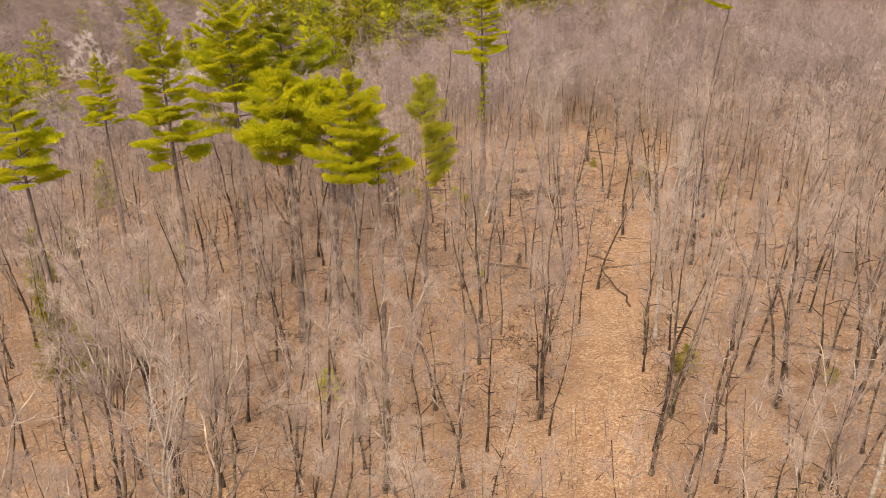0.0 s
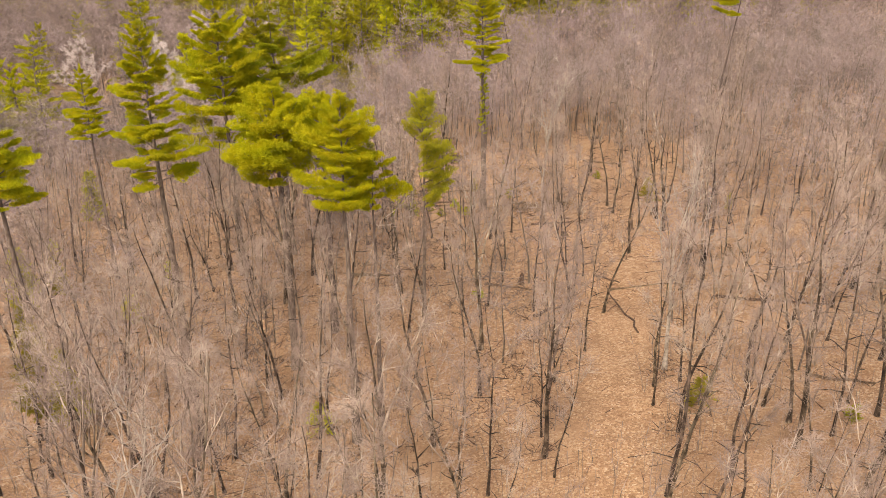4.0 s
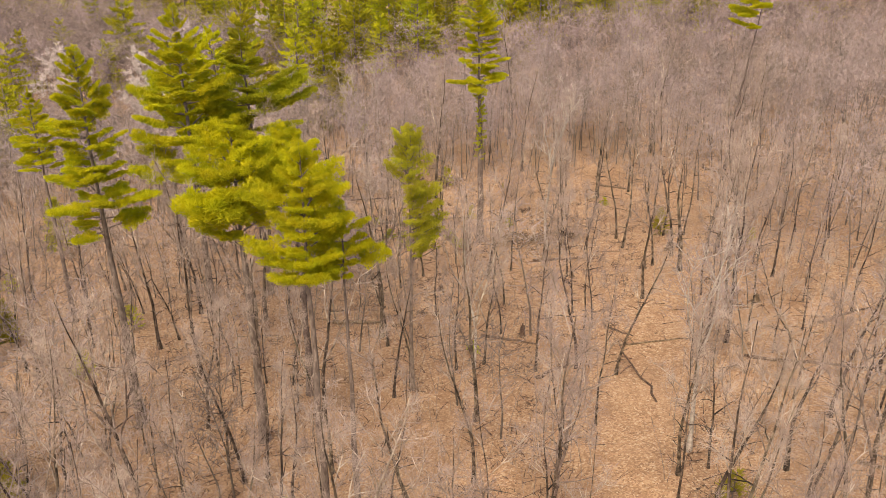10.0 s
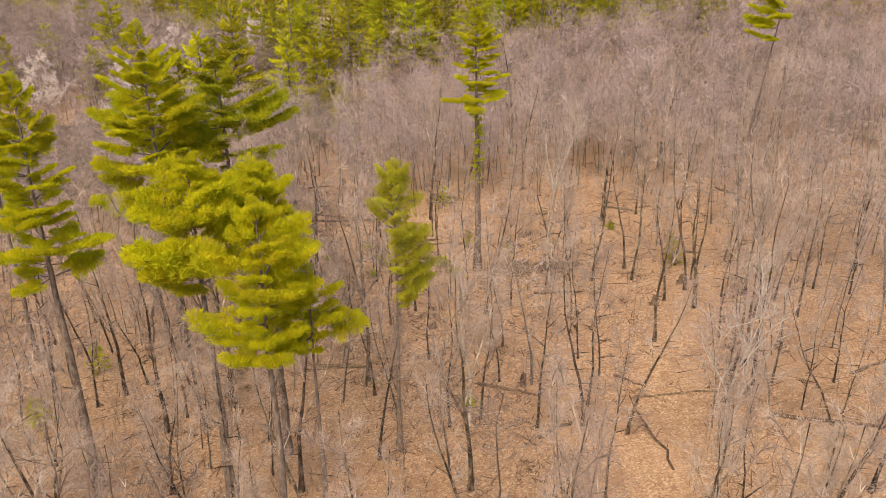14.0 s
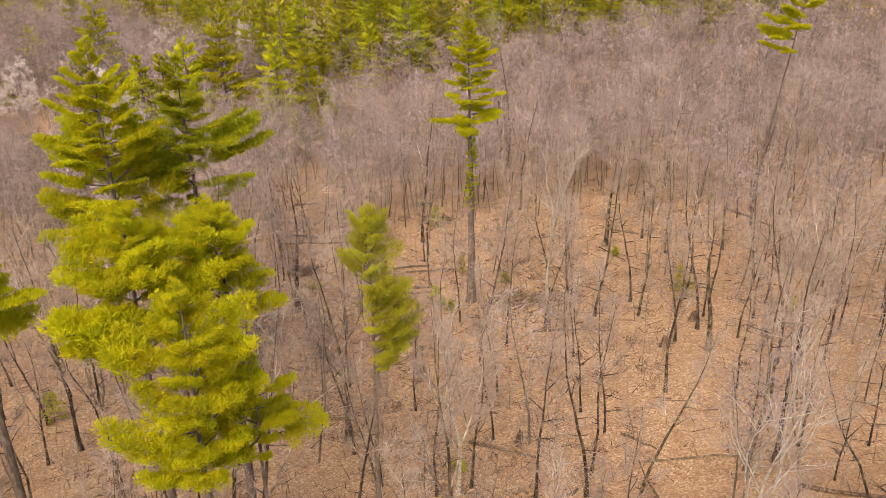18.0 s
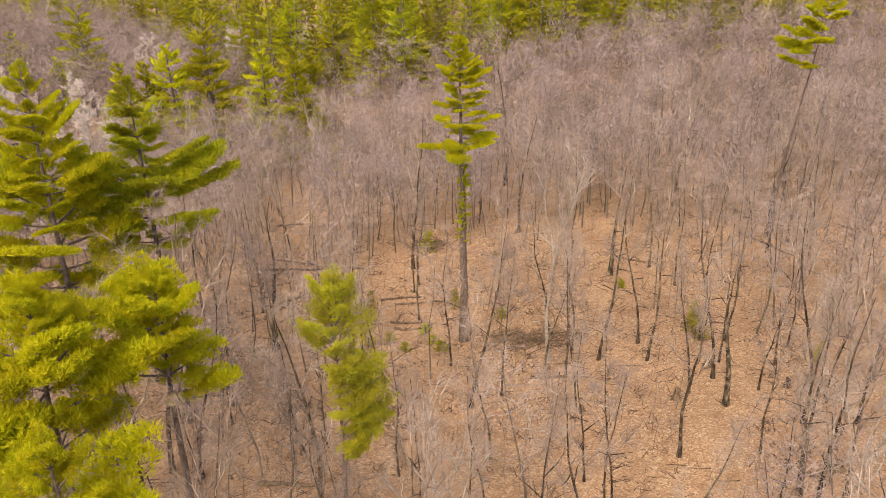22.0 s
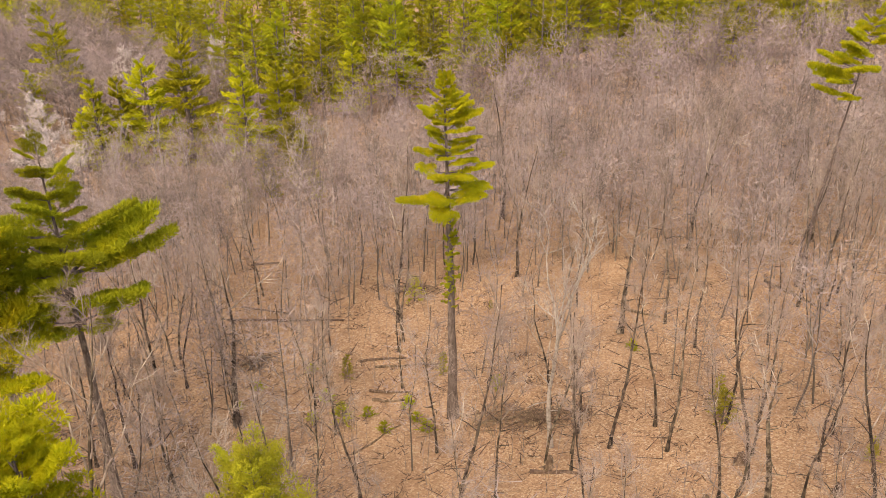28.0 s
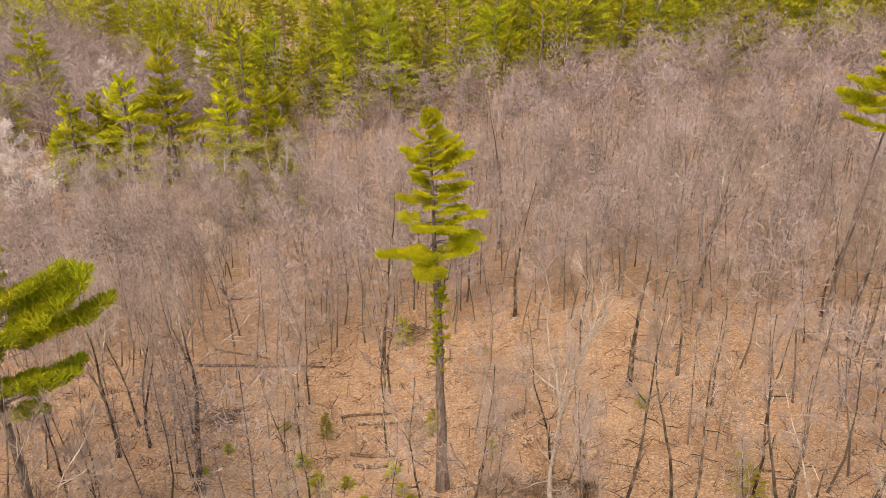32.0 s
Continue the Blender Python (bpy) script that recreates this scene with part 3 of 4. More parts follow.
woods("bare_woods_distant", "distant leafless woods fading behind the pines", spots, back_kits, [M_FAR_TRUNK, M_FAR_TWIG, M_FAR_DARK, M_FAR_PALE], tones=(1, 2, 2, 3))
pine_kits = [rough_tree(U(14, 18), 0.16, 0.2, 9, 150, 0.42, U(3.0, 3.8), 3) for _ in range(4)]
spots = [(x, y, U(0.8, 1.2)) for x, y in rows(288, 400, 7.5, 0.9, 0.7)]
woods("pine_woods_distant", "distant yellow-green pine wood closing the view", spots, pine_kits, [M_FAR_TRUNK, M_NEEDLE_FAR])
sap_kits = [rough_tree(U(2.5, 6.0), 0.026, 0.3, 4, 24, 0.015, U(0.8, 1.2), 3) for _ in range(6)]
spots = []
for _ in range(2200):
    y = U(32, 125)
    x = U(-cone(y) * 0.8, cone(y) * 0.7)
    if not in_clearing(x, y, 1.6):
        spots.append((x, y, U(0.6, 1.3)))
spots += [(U(2.0, 17.0), U(28, 44), U(0.6, 1.2)) for _ in range(70)]
woods("saplings", "thin bare saplings scattered over the leaf litter", spots, sap_kits, [M_LIMB, M_TWIG], "saplings")


# ---- pines ----
def pine_limb(length, lobes, needle, bushy=0.0, cover=1900, size=0.17):
    """A pine limb along +x: the wood, and the dense cushions of needles that its branchlets carry."""
    wood, leaf = Shape(), Shape()
    pts = [Vector((length * t, 0.06 * math.sin(t * 5), length * (0.16 * t * t - 0.06 * t))) for t in (0, 0.25, 0.5, 0.75, 1.0)]
    wood.tube(pts, [0.055, 0.042, 0.03, 0.02, 0.01], 5, False)

    def on(t):
        k = min(t * 4, 3.999)
        return pts[int(k)].lerp(pts[int(k) + 1], k - int(k))

    cushions = [(on(0.97), U(0.26, 0.36)), (on(0.78), U(0.3, 0.4)), (on(0.55), U(0.3, 0.4))]
    for i in range(lobes):
        t = 0.3 + 0.55 * i / max(lobes - 1, 1)
        p = on(t)
        reach = length * U(0.14, 0.3) * (1.15 - 0.5 * t)
        q = p + Vector((reach * 0.7, reach if i % 2 else -reach, reach * U(0.0, 0.25 + bushy)))
        wood.spike(p, q, 0.018)
        cushions += [(q, U(0.22, 0.36)), (p.lerp(q, 0.5) + Vector((U(-0.1, 0.3), 0, U(0.0, 0.1 + 0.5 * bushy))), U(0.22, 0.34))]
    for c, r in cushions:
        for _ in range(int(cover * r * r)):
            o = Vector((U(-1, 1), U(-1, 1), U(-0.55, 1))).normalized()
            p = c + Vector((o.x * r * 1.35, o.y * r * 1.1, o.z * r * (0.5 + 0.8 * bushy))) * (0.45 + 0.6 * rnd.random() ** 0.6)
            d = (o * 0.7 + Vector((U(-0.5, 0.9), U(-0.7, 0.7), U(-0.1, 0.9)))).normalized()
            w = d.cross(o + Vector((U(-1, 1), U(-1, 1), U(-0.4, 1))) * 0.6).normalized()
            leaf.needle(p - d * size * 0.4, d, w, size * U(0.65, 1.35), size * U(0.22, 0.38))
    return wood.mesh("limb", M_PINE_BARK), leaf.mesh("plume", needle)


PLUMES = {"sun": [pine_limb(3.0, 6, M_NEEDLE) for _ in range(6)], "deep": [pine_limb(3.0, 6, M_NEEDLE_DARK) for _ in range(5)],
          "bushy": [pine_limb(3.0, 7, M_NEEDLE, bushy=0.4) for _ in range(7)], "olive": [pine_limb(3.0, 5, M_OLIVE, bushy=0.5, cover=900) for _ in range(4)], "shoot": [pine_limb(3.0, 2, M_NEEDLE_DARK, bushy=0.3, cover=700, size=0.3) for _ in range(3)]}


def pine(x, y, height, crown_from, reach, label, kind="sun", girth=0.3, tip=(0, 0), whorl=0.75, per=5, shape=0.8, one_side=None, tufted=None, profile=None, up=5, group="tall pines"):
    """A pine: trunk, whorls of limbs, each with its plumes. reach: the longest limb; one_side: heading that the low limbs keep to."""
    ob = tagged(new("pine_tree"), label, "pine", group)
    ob.matrix_basis = pose(x, y, ground_z(x, y) - 0.1)
    n = 10
    pts = [Vector((tip[0] * (i / n) ** 1.5 + U(-0.05, 0.05), tip[1] * (i / n) ** 1.5 + U(-0.05, 0.05), height * i / n - (0.3 if i == 0 else 0))) for i in range(n + 1)]
    s = Shape()
    s.tube(pts, [girth * (1.35 if i == 0 else 1 - 0.93 * (i / n)) for i in range(n + 1)], 10)
    part("trunk", s.mesh("trunk", M_PINE_BARK, True), ob)
    z, ang = crown_from, U(0, 6.28)
    while z < height - 0.25:
        u = (z - crown_from) / (height - crown_from)
        prof = reach * (1 - u) ** shape * (0.72 + 0.28 * math.sin(min(1.0, u * 5) * math.pi / 2))
        if profile:
            prof = float(np.interp(u, [a for a, _ in profile], [r for _, r in profile]))
        count = per if u < 0.75 else max(4, per - 1)
        for k in range(count):
            ang += 6.283 / count + U(-0.35, 0.35)
            if rnd.random() < 0.10 + 0.12 * (1 - u):
                continue
            a = ang
            if one_side is not None and u < 0.55:
                a = one_side + U(-1.3, 1.3)
            t = z / height * n
            p = pts[int(t)].lerp(pts[min(int(t) + 1, n)], t - int(t))
            ln = max(prof * (U(0.35, 1.3) if kind == "bushy" else U(0.5, 1.18)), 0.45) / 3.0
            rise = up + (43 - up * 0.4) * u * u + U(-9, 9)
            wood, leaf = rnd.choice(PLUMES[kind])
            m = Matrix.LocRotScale(p, Euler((U(-0.2, 0.2), -radians(rise), a)), (ln, ln * U(0.9, 1.25), max(ln, 0.4) * U(0.9, 1.2)))
            lb = part("limb", wood, ob, m=m)
            part("plume", leaf, lb)["kind"] = "stuff"
        z += whorl * (1 - 0.45 * u) * U(0.8, 1.2)
    # the leading shoot
    wood, leaf = PLUMES[kind][0]
    lb = part("limb", wood, ob, m=Matrix.LocRotScale(pts[-1] - Vector((0, 0, 0.9)), Euler((0, -radians(88), U(0, 6))), (0.42, 0.42, 0.42)))
    part("plume", leaf, lb)["kind"] = "stuff"
    if tufted:
        z = tufted
        while z < crown_from:
            a, sc = U(0, 6.28), U(0.13, 0.24)
            t = z / height * n
            p = pts[int(t)].lerp(pts[int(t) + 1], t - int(t))
            wood, leaf = rnd.choice(PLUMES["shoot"])
            lb = part("limb", wood, ob, m=Matrix.LocRotScale(p, Euler((U(-0.5, 0.5), -radians(U(-15, 60)), a)), (sc, sc * U(0.8, 1.3), sc * 1.3)))
            part("plume", leaf, lb)["kind"] = "stuff"
            z += U(0.04, 0.09)
    return ob


pine(4.7, 91.8, 24.6, 16.9, 3.0, "tall lone pine, bare grey trunk, ragged crown above the hardwoods", girth=0.38, tip=(-0.6, -0.9), per=5, whorl=0.62, up=2, tufted=9.2, profile=((0, 3.1), (0.07, 2.8), (0.12, 1.2), (0.18, 1.3), (0.22, 3.0), (0.3, 2.3), (0.38, 1.6), (0.5, 1.8), (0.62, 2.1), (0.72, 1.5), (0.85, 1.0), (1, 0.8)))
pine(34.5, 107.0, 23.6, 16.8, 4.6, "leaning pine with flat sparse tiers of needles", tip=(1.8, -1.0), per=4, whorl=1.0, one_side=3.1, girth=0.19)
pine(-15.4, 82.0, 24.7, 14.4, 5.1, "green pine with long horizontal limbs in open tiers", kind="deep", girth=0.32, tip=(-0.4, 0), whorl=1.4, per=5, up=4, profile=((0, 3.6), (0.2, 5.2), (0.5, 4.0), (0.75, 2.2), (1, 0.8)))
pine(-19.4, 77.0, 26.8, 12.0, 4.6, "tall yellow-green pine with open upswept tiers", girth=0.34, whorl=1.35, per=5, profile=((0, 4.0), (0.3, 4.6), (0.5, 3.8), (0.7, 2.9), (0.85, 1.7), (1, 0.8)))
pine(-20.3, 60.5, 26.0, 15.0, 4.0, "tall yellow-green pine with a broken, layered crown", girth=0.32, whorl=0.9, per=5, profile=((0, 3.2), (0.2, 3.4), (0.4, 2.1), (0.6, 2.3), (0.8, 1.4), (1, 0.7)))
ROUND = ((0, 2.8), (0.2, 4.2), (0.42, 2.8), (0.55, 3.1), (0.75, 1.8), (1, 0.8))
pine(-5.4, 46.9, 22.4, 16.2, 3.0, "dense bright yellow-green pine with a rounded crown", kind="bushy", up=12, per=6, girth=0.28, whorl=0.78, profile=((0, 2.2), (0.12, 2.9), (0.3, 1.9), (0.5, 2.3), (0.75, 1.3), (1, 0.7)))
pine(-3.9, 48.3, 19.2, 15.6, 1.9, "smaller bright pine crowded against a taller one", kind="bushy", up=7, girth=0.2, whorl=0.7, shape=0.5)
pine(-11.0, 57.4, 21.7, 15.2, 4.4, "broad yellow-green pine, crown merging with its neighbour", kind="bushy", up=12, per=6, girth=0.34, whorl=0.75, profile=ROUND)
pine(-8.7, 62.8, 19.6, 14.0, 3.5, "broad yellow-green pine beside a larger one", kind="bushy", up=12, per=6, girth=0.3, whorl=0.78, profile=((0, 2.8), (0.25, 3.5), (0.5, 2.8), (0.75, 1.9), (1, 0.8)))
pine(-28.0, 53.0, 24.5, 16.5, 3.4, "tall dense pine at the edge of the hardwoods", girth=0.3, whorl=0.95)
pine(-32.9, 79.3, 21.5, 15.0, 2.8, "small-crowned pine behind a taller one", girth=0.22, shape=0.6)
pine(-1.3, 61.5, 18.6, 10.4, 1.9, "slender olive-green evergreen, its lower sprays on one side", kind="olive", girth=0.16, one_side=-0.2, up=24, whorl=0.5, per=4, profile=((0, 1.7), (0.3, 2.3), (0.6, 1.9), (0.85, 1.6), (1, 1.0)))


# ---- evergreen wood behind the stream ----
def far_pine(height, crown_from, reach, needle, blades=70, gap=1.3, size=0.82):
    """Trunk and crown of a distant pine: tiers of drooping, plumed limbs."""
    trunk, crown = Shape(), Shape()
    trunk.tube([Vector((0, 0, -0.3)), Vector((0.1, 0, height * 0.5)), Vector((0, 0.1, height * 0.97))], [0.26, 0.17, 0.03], 6)
    z, a = crown_from, 0.0
    while z < height - 0.2:
        u = (z - crown_from) / (height - crown_from)
        for k in range(5 if u < 0.7 else 4):
            a += 1.256 + U(-0.6, 0.6)
            if rnd.random() < 0.1:
                continue
            ln = max(reach * (1 - u) ** 0.55 * U(0.35, 1.25), 0.6)
            d = Vector((math.cos(a), math.sin(a), 0.02 + 0.8 * u * u + U(-0.1, 0.1))).normalized()
            w = Vector((-d.y, d.x, 0))
            root = Vector((0, 0, z + U(-0.5, 0.5)))
            trunk.spike(root, root + d * ln, 0.05)
            for b in range(max(9, int(blades * ln / reach))):
                t = U(0.25, 1.0)
                p = root + d * ln * t + w * U(-1, 1) * ln * 0.34 * math.sin(math.pi * (0.15 + 0.75 * t)) + Vector((0, 0, U(-0.12, 0.2)))
                e = (d * 0.8 + w * U(-0.9, 0.9) + Vector((0, 0, U(-0.1, 0.9)))).normalized()
                s = e.cross(Vector((U(-1, 1), U(-1, 1), U(-0.4, 0.4)))).normalized()
                crown.needle(p, e, s, size * U(0.45, 0.95), size * U(0.22, 0.38))
        z += gap * U(0.78, 1.22) * (1 - 0.35 * u)
    return trunk.mesh("trunk", M_PINE_BARK, True), crown.mesh("crown", needle)


FAR_PINES = []
for spec, label in (
    ((16, 4.0, 5.0, M_NEEDLE_FAR), "broad yellow-green pine in the wood across the stream"),
    ((15, 5.0, 4.6, M_NEEDLE_FAR), "open-crowned pine in the wood across the stream"),
    ((18, 6.0, 4.2, M_NEEDLE_DARK), "dark green pine in the far wood"),
    ((14, 2.0, 4.2, M_NEEDLE_EDGE, 150, 0.9, 0.7), "bright conical pine at the edge of the far wood"),
    ((11, 0.5, 3.2, M_CEDAR, 130, 0.75, 0.6), "dense dark cedar-like evergreen beside the stream"),
    ((17, 8.0, 4.8, M_NEEDLE_FAR), "tall pine of the far wood with a high broad crown"),
    ((14, 3.0, 5.0, M_NEEDLE_FAR, 75, 1.1), "spreading green pine of the far wood"),
    ((19, 9.0, 3.8, M_NEEDLE_FAR), "tall narrow pine rising over the far wood"),
    ((12, 2.0, 4.6, M_NEEDLE_EDGE, 150, 0.9, 0.7), "rounded yellow-green pine beside the stream"),
):
    FAR_PINES.append((far_pine(*spec), label, spec[0]))
EDGE = [(-16.5, 193, 1), (-21, 192, 0), (-2.2, 192, 3), (2.0, 206, 0), (8.6, 203, 1), (16.8, 198, 3), (24.9, 202, 0), (37.7, 208, 1), (46, 212, 2), (57, 216, 1), (-83, 233, 1), (-9, 190, 0), (-5, 194, 2), (-12, 189, 3),
        (31, 202, 2), (40, 203, 3), (47, 206, 0), (52, 204, 1), (59, 204, 2), (64, 206, 0), (69, 203, 1), (75, 206, 2), (80, 204, 0), (86, 206, 1)]
spots = [(x, y, k, 1.0) for x, y, k in EDGE] + [(x, y, k, h / FAR_PINES[k][2]) for x, y, k, h in STREAM]
cell = {(int(x / 3.8), int(y / 3.8)) for x, y, _ in EDGE}
for _ in range(4000):
    y = U(187, 290)
    x = U(-100, 100)
    key = (int(x / 3.8), int(y / 3.8))
    if not pine_wood(x, y) or key in cell or len(spots) > 330 or rnd.random() < (y - 187) / 130:
        continue
    cell.add(key)
    spots.append((x, y, rnd.choice((0, 1, 2, 2, 3, 4, 5, 5, 6, 6, 7)), U(0.62, 1.22)))
for x, y, k in ((-62, 130, 1), (-70, 138, 3), (-66, 122, 0), (-78, 146, 1), (-95, 205, 4), (-84, 176, 1), (-100, 262, 2), (-90, 215, 0)):
    spots.append((x, y, k, 1.0))
spots.append((-54, 173, 3, 0.62))
firsts = {}
for x, y, k, s in spots:
    m = stand(x, y, U(0, 6.28), s * U(0.92, 1.08), U(-4, 4))
    if k in firsts:
        copy_thing(firsts[k], m)
        continue
    (tm, cm), label, _ = FAR_PINES[k]
    ob = firsts[k] = tagged(new("far_pine"), label, "pine", "pines of the far wood")
    ob.matrix_basis = m
    part("trunk", tm, ob)
    part("crown", cm, ob)


# ---- fallen logs ----
def log(x0, y0, x1, y1, r, label):
    """A fallen trunk lying on the litter, tapering, with broken stubs."""
    a = Vector((x0, y0, ground_z(x0, y0) + r * 0.6))
    b = Vector((x1, y1, ground_z(x1, y1) + r * 0.5))
    ob = tagged(new("fallen_log"), label, "log", "fallen logs")
    mid = (a + b) / 2
    ob.matrix_basis = Matrix.Translation((mid.x, mid.y, ground_z(mid.x, mid.y)))
    s, n = Shape(), 6
    pts = []
    for i in range(n + 1):
        p = a.lerp(b, i / n)
        p = Vector((p.x + U(-1, 1) * r * 0.9, p.y + U(-1, 1) * r * 0.9, max(p.z, ground_z(p.x, p.y) + r * 0.55)))
        pts.append(p - ob.matrix_basis.translation)
    s.tube(pts, [r * (1 - 0.5 * i / n) * U(0.92, 1.08) for i in range(n + 1)], 8)
    s.f.append(tuple(range(7, -1, -1)))
    part("trunk", s.mesh("trunk", M_ROT, True), ob)
    for i in range(3):
        st = Shape()
        p = pts[1 + rnd.randrange(n - 1)]
        q = p + Vector((U(-1, 1), U(-1, 1), U(0.2, 1.0))).normalized() * U(0.4, 1.4)
        st.tube([p, p.lerp(q, 0.5) + Vector((U(-0.08, 0.08), 0, 0)), q], [r * 0.35, r * 0.22, r * 0.1], 5)
        part("branch_stub", st.mesh("branch_stub", M_ROT, True), ob)
    return ob


LOGS = [(13.9, 65.4, 20.2, 64.8, 0.08), (21.6, 61.8, 29.5, 59.0, 0.13), (3.9, 68.8, 7.8, 66.5, 0.13), (7.3, 61.7, 9.8, 63.3, 0.15), (13.3, 68.2, 15.0, 66.4, 0.10), (-1.5, 100.0, 4.0, 99.4, 0.11),
        (-1.2, 94.7, 1.2, 94.5, 0.13), (-16.2, 111.0, -4.9, 108.5, 0.14), (-16.9, 124.0, -13.6, 123.9, 0.16), (32.2, 108.4, 35.1, 102.1, 0.16), (9.5, 84.3, 13.4, 83.0, 0.14), (-1.6, 96.2, 1.6, 95.6, 0.13)]
LOGS2 = [(19.5, 105.6, 22.0, 103.8, 0.15), (-19.5, 44.6, -13.7, 42.5, 0.13), (-8.4, 73.3, -4.3, 72.6, 0.16), (-2.8, 101.2, 1.0, 100.9, 0.13), (-15.4, 113.4, -10.4, 111.5, 0.12), (22.0, 90.7, 25.3, 90.5, 0.09),
         (33.7, 146.9, 39.5, 143.7, 0.15), (6.5, 90.5, 12.0, 91.5, 0.1), (24.0, 50.0, 27.5, 48.0, 0.12), (28.5, 66.0, 33.0, 67.5, 0.12), (-2.0, 88.0, 1.0, 91.0, 0.08)]
for x0, y0, x1, y1, r in LOGS + LOGS2:
    log(x0, y0, x1, y1, r, "long thin fallen trunk, brown and weathered, on leaf litter" if r < 0.12 else "thick fallen log, dark and rotting, half sunk in leaf litter")

# the crooked dead bough by the clearing
ob = tagged(new("fallen_bough"), "crooked dead bough lying on open leaf litter", "bough")
ob.matrix_basis = pose(14, 61, ground_z(14, 61))
s = Shape()
s.tube([Vector((dx, dy, ground_z(14 + dx, 61 + dy) - ground_z(14, 61) + dz)) for dx, dy, dz in ((-0.5, 3.5, 0.9), (-0.35, 2.2, 0.55), (0.0, 0.8, 0.35), (0.25, -0.6, 0.15), (0.75, -1.8, 0.08), (0.55, -2.6, 0.05), (0.65, -3.6, 0.04))], [0.04, 0.055, 0.065, 0.07, 0.08, 0.085, 0.07], 7)
part("stem", s.mesh("stem", M_ROT, True), ob)
for p, q in (((0.0, 0.8, 0.35), (-1.0, 0.0, 0.1)), ((0.25, -0.6, 0.15), (0.9, 0.2, 0.5))):
    s = Shape()
    s.tube([Vector(p), Vector(p).lerp(Vector(q), 0.5) + Vector((0, 0, 0.08)), Vector(q)], [0.045, 0.03, 0.015], 5)
    part("branch", s.mesh("branch", M_ROT, True), ob)


# ---- brush piles ----
def brush_pile(x, y, radius, count, label):
    """A heap of dead boughs and sticks."""
    ob = tagged(new("brush_pile"), label, "brush pile", "brush piles")
    ob.matrix_basis = pose(x, y, ground_z(x, y))
    for _ in range(count):
        s = Shape()
        a, d = U(0, 6.28), radius * math.sqrt(rnd.random())
        c = Vector((math.cos(a) * d, math.sin(a) * d * 0.7, U(0.02, 0.9) * (1 - d / radius) + 0.05))
        h = Vector((U(-1, 1), U(-1, 1), U(-0.25, 0.3))).normalized() * U(0.4, 1.6)
        s.tube([c - h, c + Vector((U(-0.1, 0.1), U(-0.1, 0.1), U(0, 0.1))), c + h], [U(0.02, 0.05), 0.03, 0.01], 4)
        part("stick", s.mesh("stick", M_BRUSH), ob)
    return ob


brush_pile(8.6, 90.6, 2.6, 110, "wide heap of dead brown brush at the foot of a pine")
brush_pile(11.6, 90.4, 2.0, 90, "heap of dead boughs beside a taller brush pile")
brush_pile(-11.7, 102.2, 1.6, 90, "rust-brown tangle of uprooted branches")
brush_pile(1.8, 112.9, 1.8, 60, "heap of rust-coloured dead pine boughs")
brush_pile(13.6, 90.4, 0.9, 40, "upturned root mass with dead sticks")


# ---- evergreen shrubs ----
def shrub(height, reach, needle, sprays=9, size=1.0):
    """A young evergreen: stem and tiers of needle sprays."""
    trunk, crown = Shape(), Shape()
    trunk.tube([Vector((0, 0, -0.2)), Vector((0.04, 0, height * 0.5)), Vector((0, 0.03, height * 0.95))], [0.05, 0.03, 0.008], 5)
    z = 0.15 * height
    while z < height:
        u = z / height
        for k in range(6):
            a = U(0, 6.28)
            ln = reach * (1 - u) ** 0.7 * U(0.5, 1.1) + 0.12
            d = Vector((math.cos(a), math.sin(a), U(0.0, 0.5))).normalized()
            trunk.spike(Vector((0, 0, z)), Vector((0, 0, z)) + d * ln, 0.012)
            for _ in range(sprays):
                p = Vector((0, 0, z)) + d * ln * U(0.3, 1.0)
                e = (d + Vector((U(-1, 1), U(-1, 1), U(-0.5, 0.8)))).normalized()
                crown.needle(p, e, e.cross(Vector((U(-1, 1), U(-1, 1), U(-1, 1)))).normalized(), size * U(0.18, 0.4), size * U(0.06, 0.12))
        z += 0.22
    return trunk.mesh("stem", M_PINE_BARK), crown.mesh("sprays", needle)


SHRUBS = [(shrub(3.6, 1.0, M_SHRUB), "small olive-green evergreen among bare trunks"), (shrub(2.2, 1.1, M_SHRUB), "low bushy olive evergreen on leaf litter"), (shrub(1.1, 0.7, M_NEEDLE_DARK), "tiny green evergreen seedling on leaf litter"), (shrub(7.2, 2.0, M_SHRUB, 34, 1.35), "tall dense olive evergreen half hidden by bare twigs")]
GREENS = [(-42.7, 99.1, 0), (-36.7, 74.8, 0), (-26.2, 75.8, 1), (-25.4, 51.0, 0), (22.7, 90.2, 0), (15.4, 46.8, 0), (-43.9, 89.2, 1), (-7.8, 47.6, 1), (-38, 71, 0), (-33, 61, 0), (-27.3, 67.8, 1), (-28, 52.4, 0), (-16, 150, 0), (-12, 143, 1), (-20, 148, 0), (-14.5, 147, 0), (-18, 145, 1), (-17, 152.5, 0), (3.0, 65.8, 2), (8.2, 108.1, 0)]
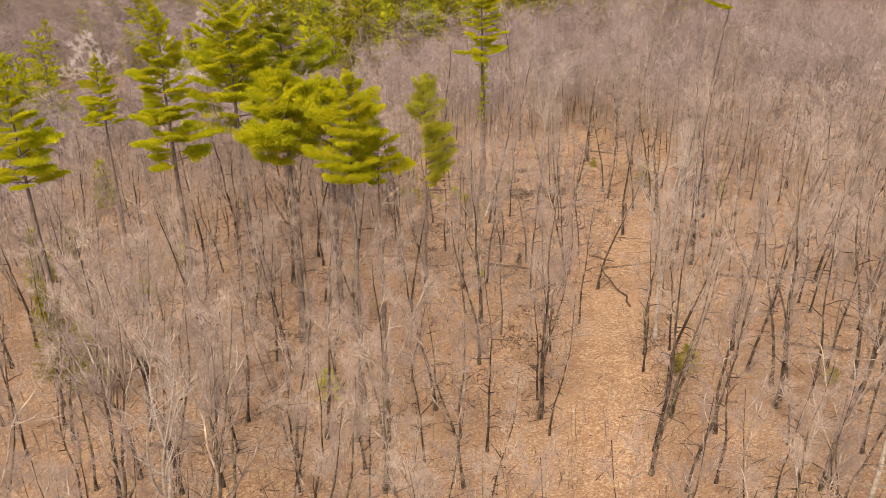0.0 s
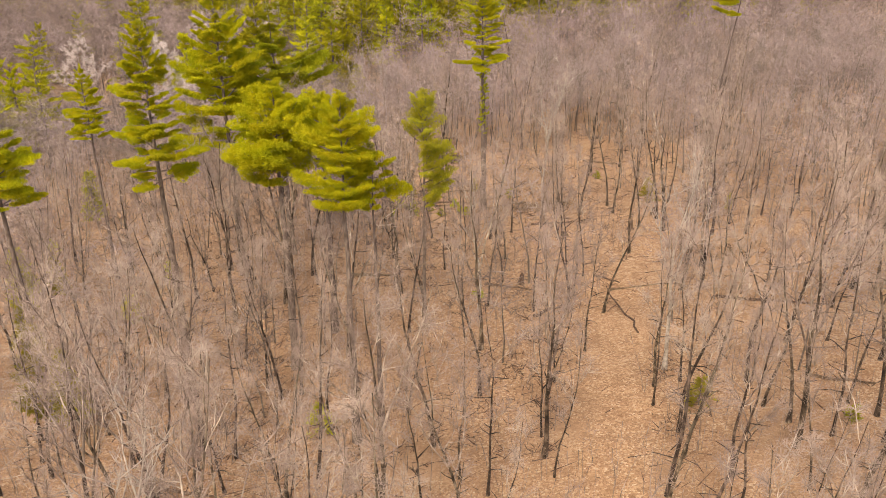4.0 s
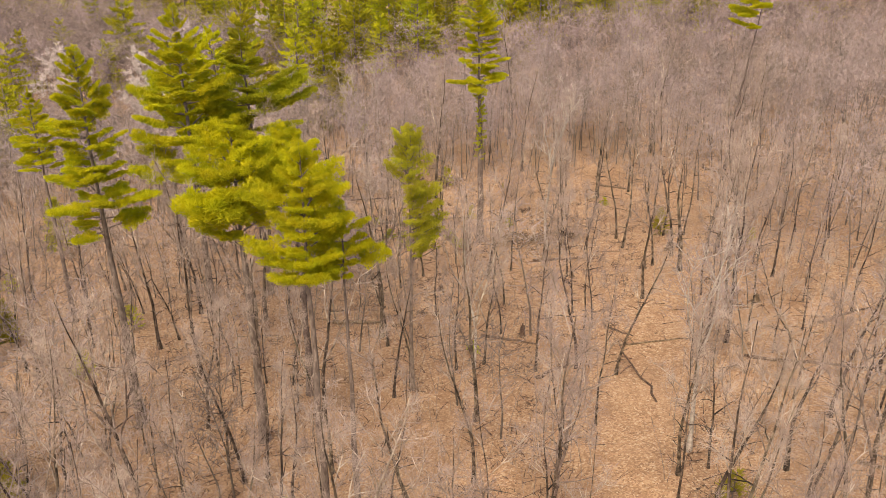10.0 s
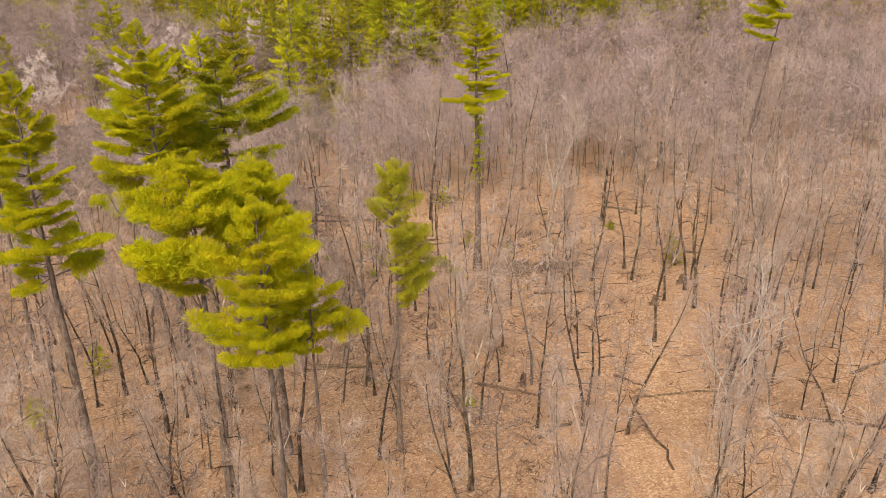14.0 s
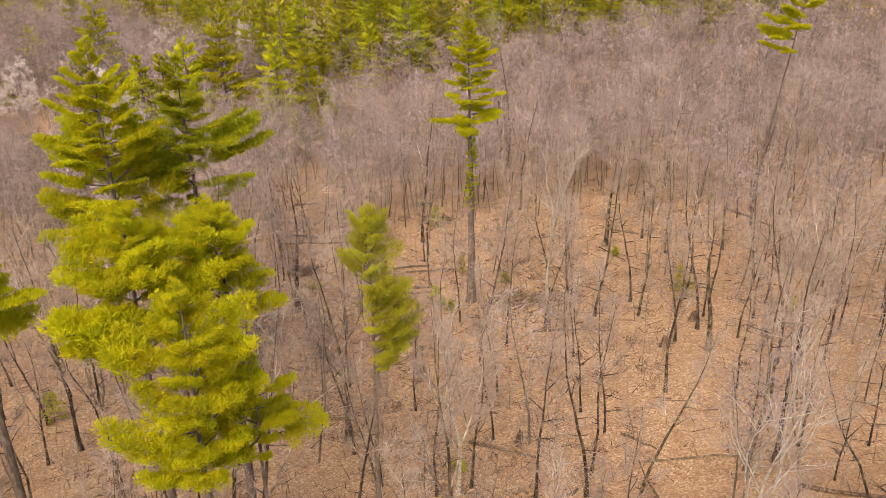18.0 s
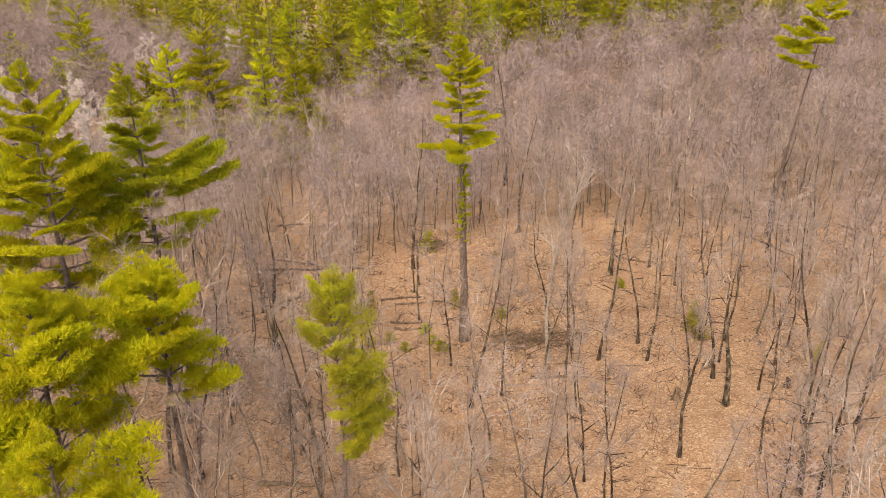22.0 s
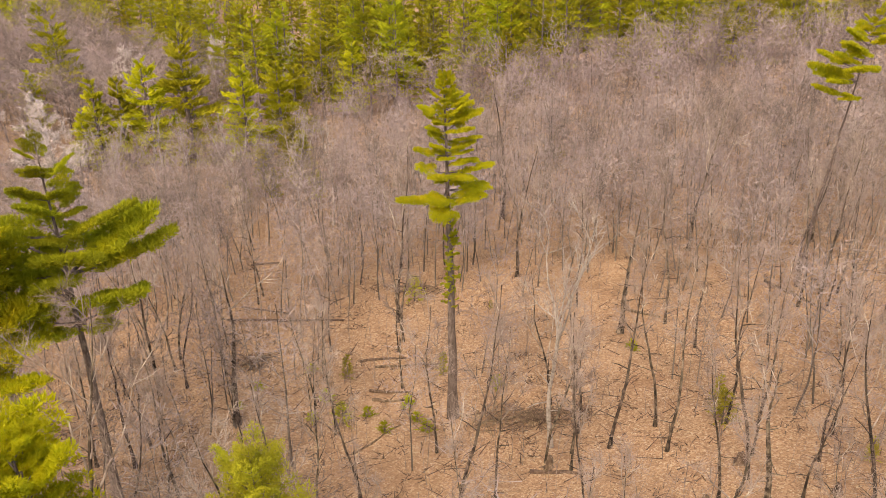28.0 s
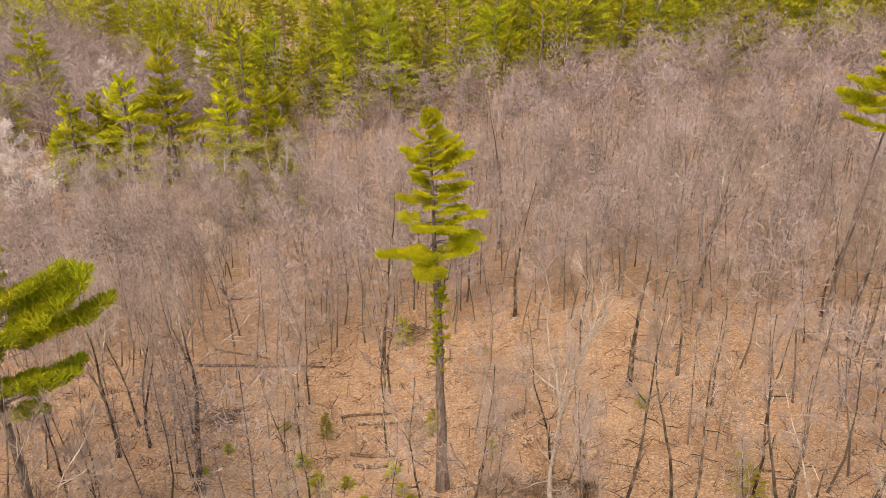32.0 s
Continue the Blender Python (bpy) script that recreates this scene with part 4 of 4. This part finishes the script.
GREENS2 = [(-44, 181.5, 0), (-50, 181, 1), (-38.5, 182, 0), (-55, 181.5, 0), (-35, 181, 1), (-29, 181.5, 0), (-47.5, 180.8, 1), (29, 82, 0), (1.3, 111, 1), (22.2, 87.6, 1), (-3.5, 98.2, 0), (4.0, 97.5, 0), (-3.2, 92, 1), (0, 90.2, 2), (18.6, 98.7, 2), (19.8, 151, 1), (-21.7, 144, 1), (-25.8, 151, 0), (16.3, 47.4, 1), (24.5, 44.5, 2), (2.2, 91.5, 2), (-10.5, 97.5, 2), (-11.6, 95.2, 2), (-4.8, 95.4, 2), (-5.6, 93.0, 2), (1.5, 93.4, 2), (-1.4, 92.6, 2), (2.9, 90.0, 2), (7.9, 95.3, 2), (-6.6, 99.8, 2)]
TALL = {(-3.5, 98.2): 1.2, (-16, 150): 2.4, (-20, 148): 2.2, (-14.5, 147): 2.3, (-17, 152.5): 2.3, (-18, 145): 2.4, (-12, 143): 2.2, (-21.7, 144): 2.4, (8.2, 108.1): 0.55, (15.4, 46.8): 0.75, (22.7, 90.2): 0.6, (29, 82): 0.8, (-44, 181.5): 1.6, (-50, 181): 1.9, (-38.5, 182): 1.5, (-55, 181.5): 1.7, (-35, 181): 1.8, (-29, 181.5): 1.5, (-47.5, 180.8): 1.7, (-25.4, 51.0): 1.9, (-28, 52.4): 2.1, (-33, 61): 1.8, (-38, 71): 1.8, (-36.7, 74.8): 1.6, (-42.7, 99.1): 1.8}
firsts = {}
for x, y, k in GREENS + GREENS2:
    size = TALL.get((x, y), 1.0)
    if size >= 1.5:
        k, size = 3, size * (0.5, 0.3)[k]
    m = stand(x, y, U(0, 6.28), U(0.8, 1.15) * size)
    if k in firsts:
        copy_thing(firsts[k], m)
        continue
    (tm, cm), label = SHRUBS[k]
    ob = firsts[k] = tagged(new("evergreen_shrub"), label, "shrub", "evergreen shrubs")
    ob.matrix_basis = m
    part("stem", tm, ob)
    part("sprays", cm, ob)


# ---- small litter of the floor ----
sticks = Shape()
for _ in range(2200):
    y = U(34, 118)
    x = U(-cone(y) * 0.62, cone(y) * 0.6)
    if in_clearing(x, y) and rnd.random() < 0.7:
        continue
    a, ln = U(0, 3.14), U(0.25, 1.3) ** 1.3
    c, h = Vector((x, y, ground_z(x, y) + 0.05)), Vector((math.cos(a), math.sin(a), 0)) * ln
    p, q = c - h, c + h
    p.z, q.z = ground_z(p.x, p.y) + 0.06, ground_z(q.x, q.y) + U(0.05, 0.3)
    sticks.spike(p, q, U(0.018, 0.045))
tagged(new("fallen_sticks", sticks.mesh("fallen_sticks", M_ROT)), "dead brown sticks strewn over the leaf litter", "sticks", kind="stuff")


debris = Shape()
for _ in range(1000):
    y = U(44, 128)
    x = U(-0.32 * y, 0.36 * y)
    if in_clearing(x, y, 2.2):
        continue
    for _ in range(9):
        c = Vector((x + U(-0.7, 0.7), y + U(-0.5, 0.5), 0))
        c.z = ground_z(c.x, c.y) + 0.02
        d = Vector((U(-1, 1), U(-1, 1), U(0.05, 0.55))).normalized()
        debris.spike(c, c + d * U(0.25, 0.9), U(0.02, 0.05))
tagged(new("dead_brush", debris.mesh("dead_brush", M_ROT)), "small tufts of dark dead brush over the leaf litter", "brush", kind="stuff")


def stump(x, y, r, h, label):
    """A broken, rotting stump with a flared foot and a jagged top."""
    ob = tagged(new("tree_stump"), label, "stump", "rotting stumps")
    ob.matrix_basis = pose(x, y, ground_z(x, y) - 0.05, 0, 0, U(0, 360))
    s = Shape()
    s.tube([Vector((0, 0, 0)), Vector((0, 0, h * 0.3)), Vector((0.03, 0, h * 0.7)), Vector((0.05, 0.02, h))], [r * 1.6, r * 1.1, r, r * 0.85], 9)
    for k in range(9):
        s.v[27 + k].z += U(-0.25, 0.3) * h
    part("body", s.mesh("body", M_ROT), ob)
    for k in range(4):
        t = Shape()
        a = k * 1.57 + U(-0.4, 0.4)
        d = Vector((math.cos(a), math.sin(a), 0))
        t.tube([d * r * 0.9 + Vector((0, 0, 0.16)), d * r * 1.8 + Vector((0, 0, 0.06)), d * r * 2.8 - Vector((0, 0, 0.03))], [r * 0.4, r * 0.28, r * 0.1], 5)
        part("root", t.mesh("root", M_ROT), ob)


for x, y, r, h in ((18.6, 79.2, 0.22, 0.8), (25.4, 70.2, 0.25, 0.6), (6.9, 68.0, 0.2, 0.9), (12.2, 78.4, 0.18, 0.5), (21.8, 83.0, 0.25, 0.7), (10.6, 84.4, 0.22, 0.8), (0.6, 78.5, 0.2, 0.5), (26.0, 79.5, 0.2, 0.6)):
    stump(x, y, r, h, "rotting brown stump in the leaf litter")
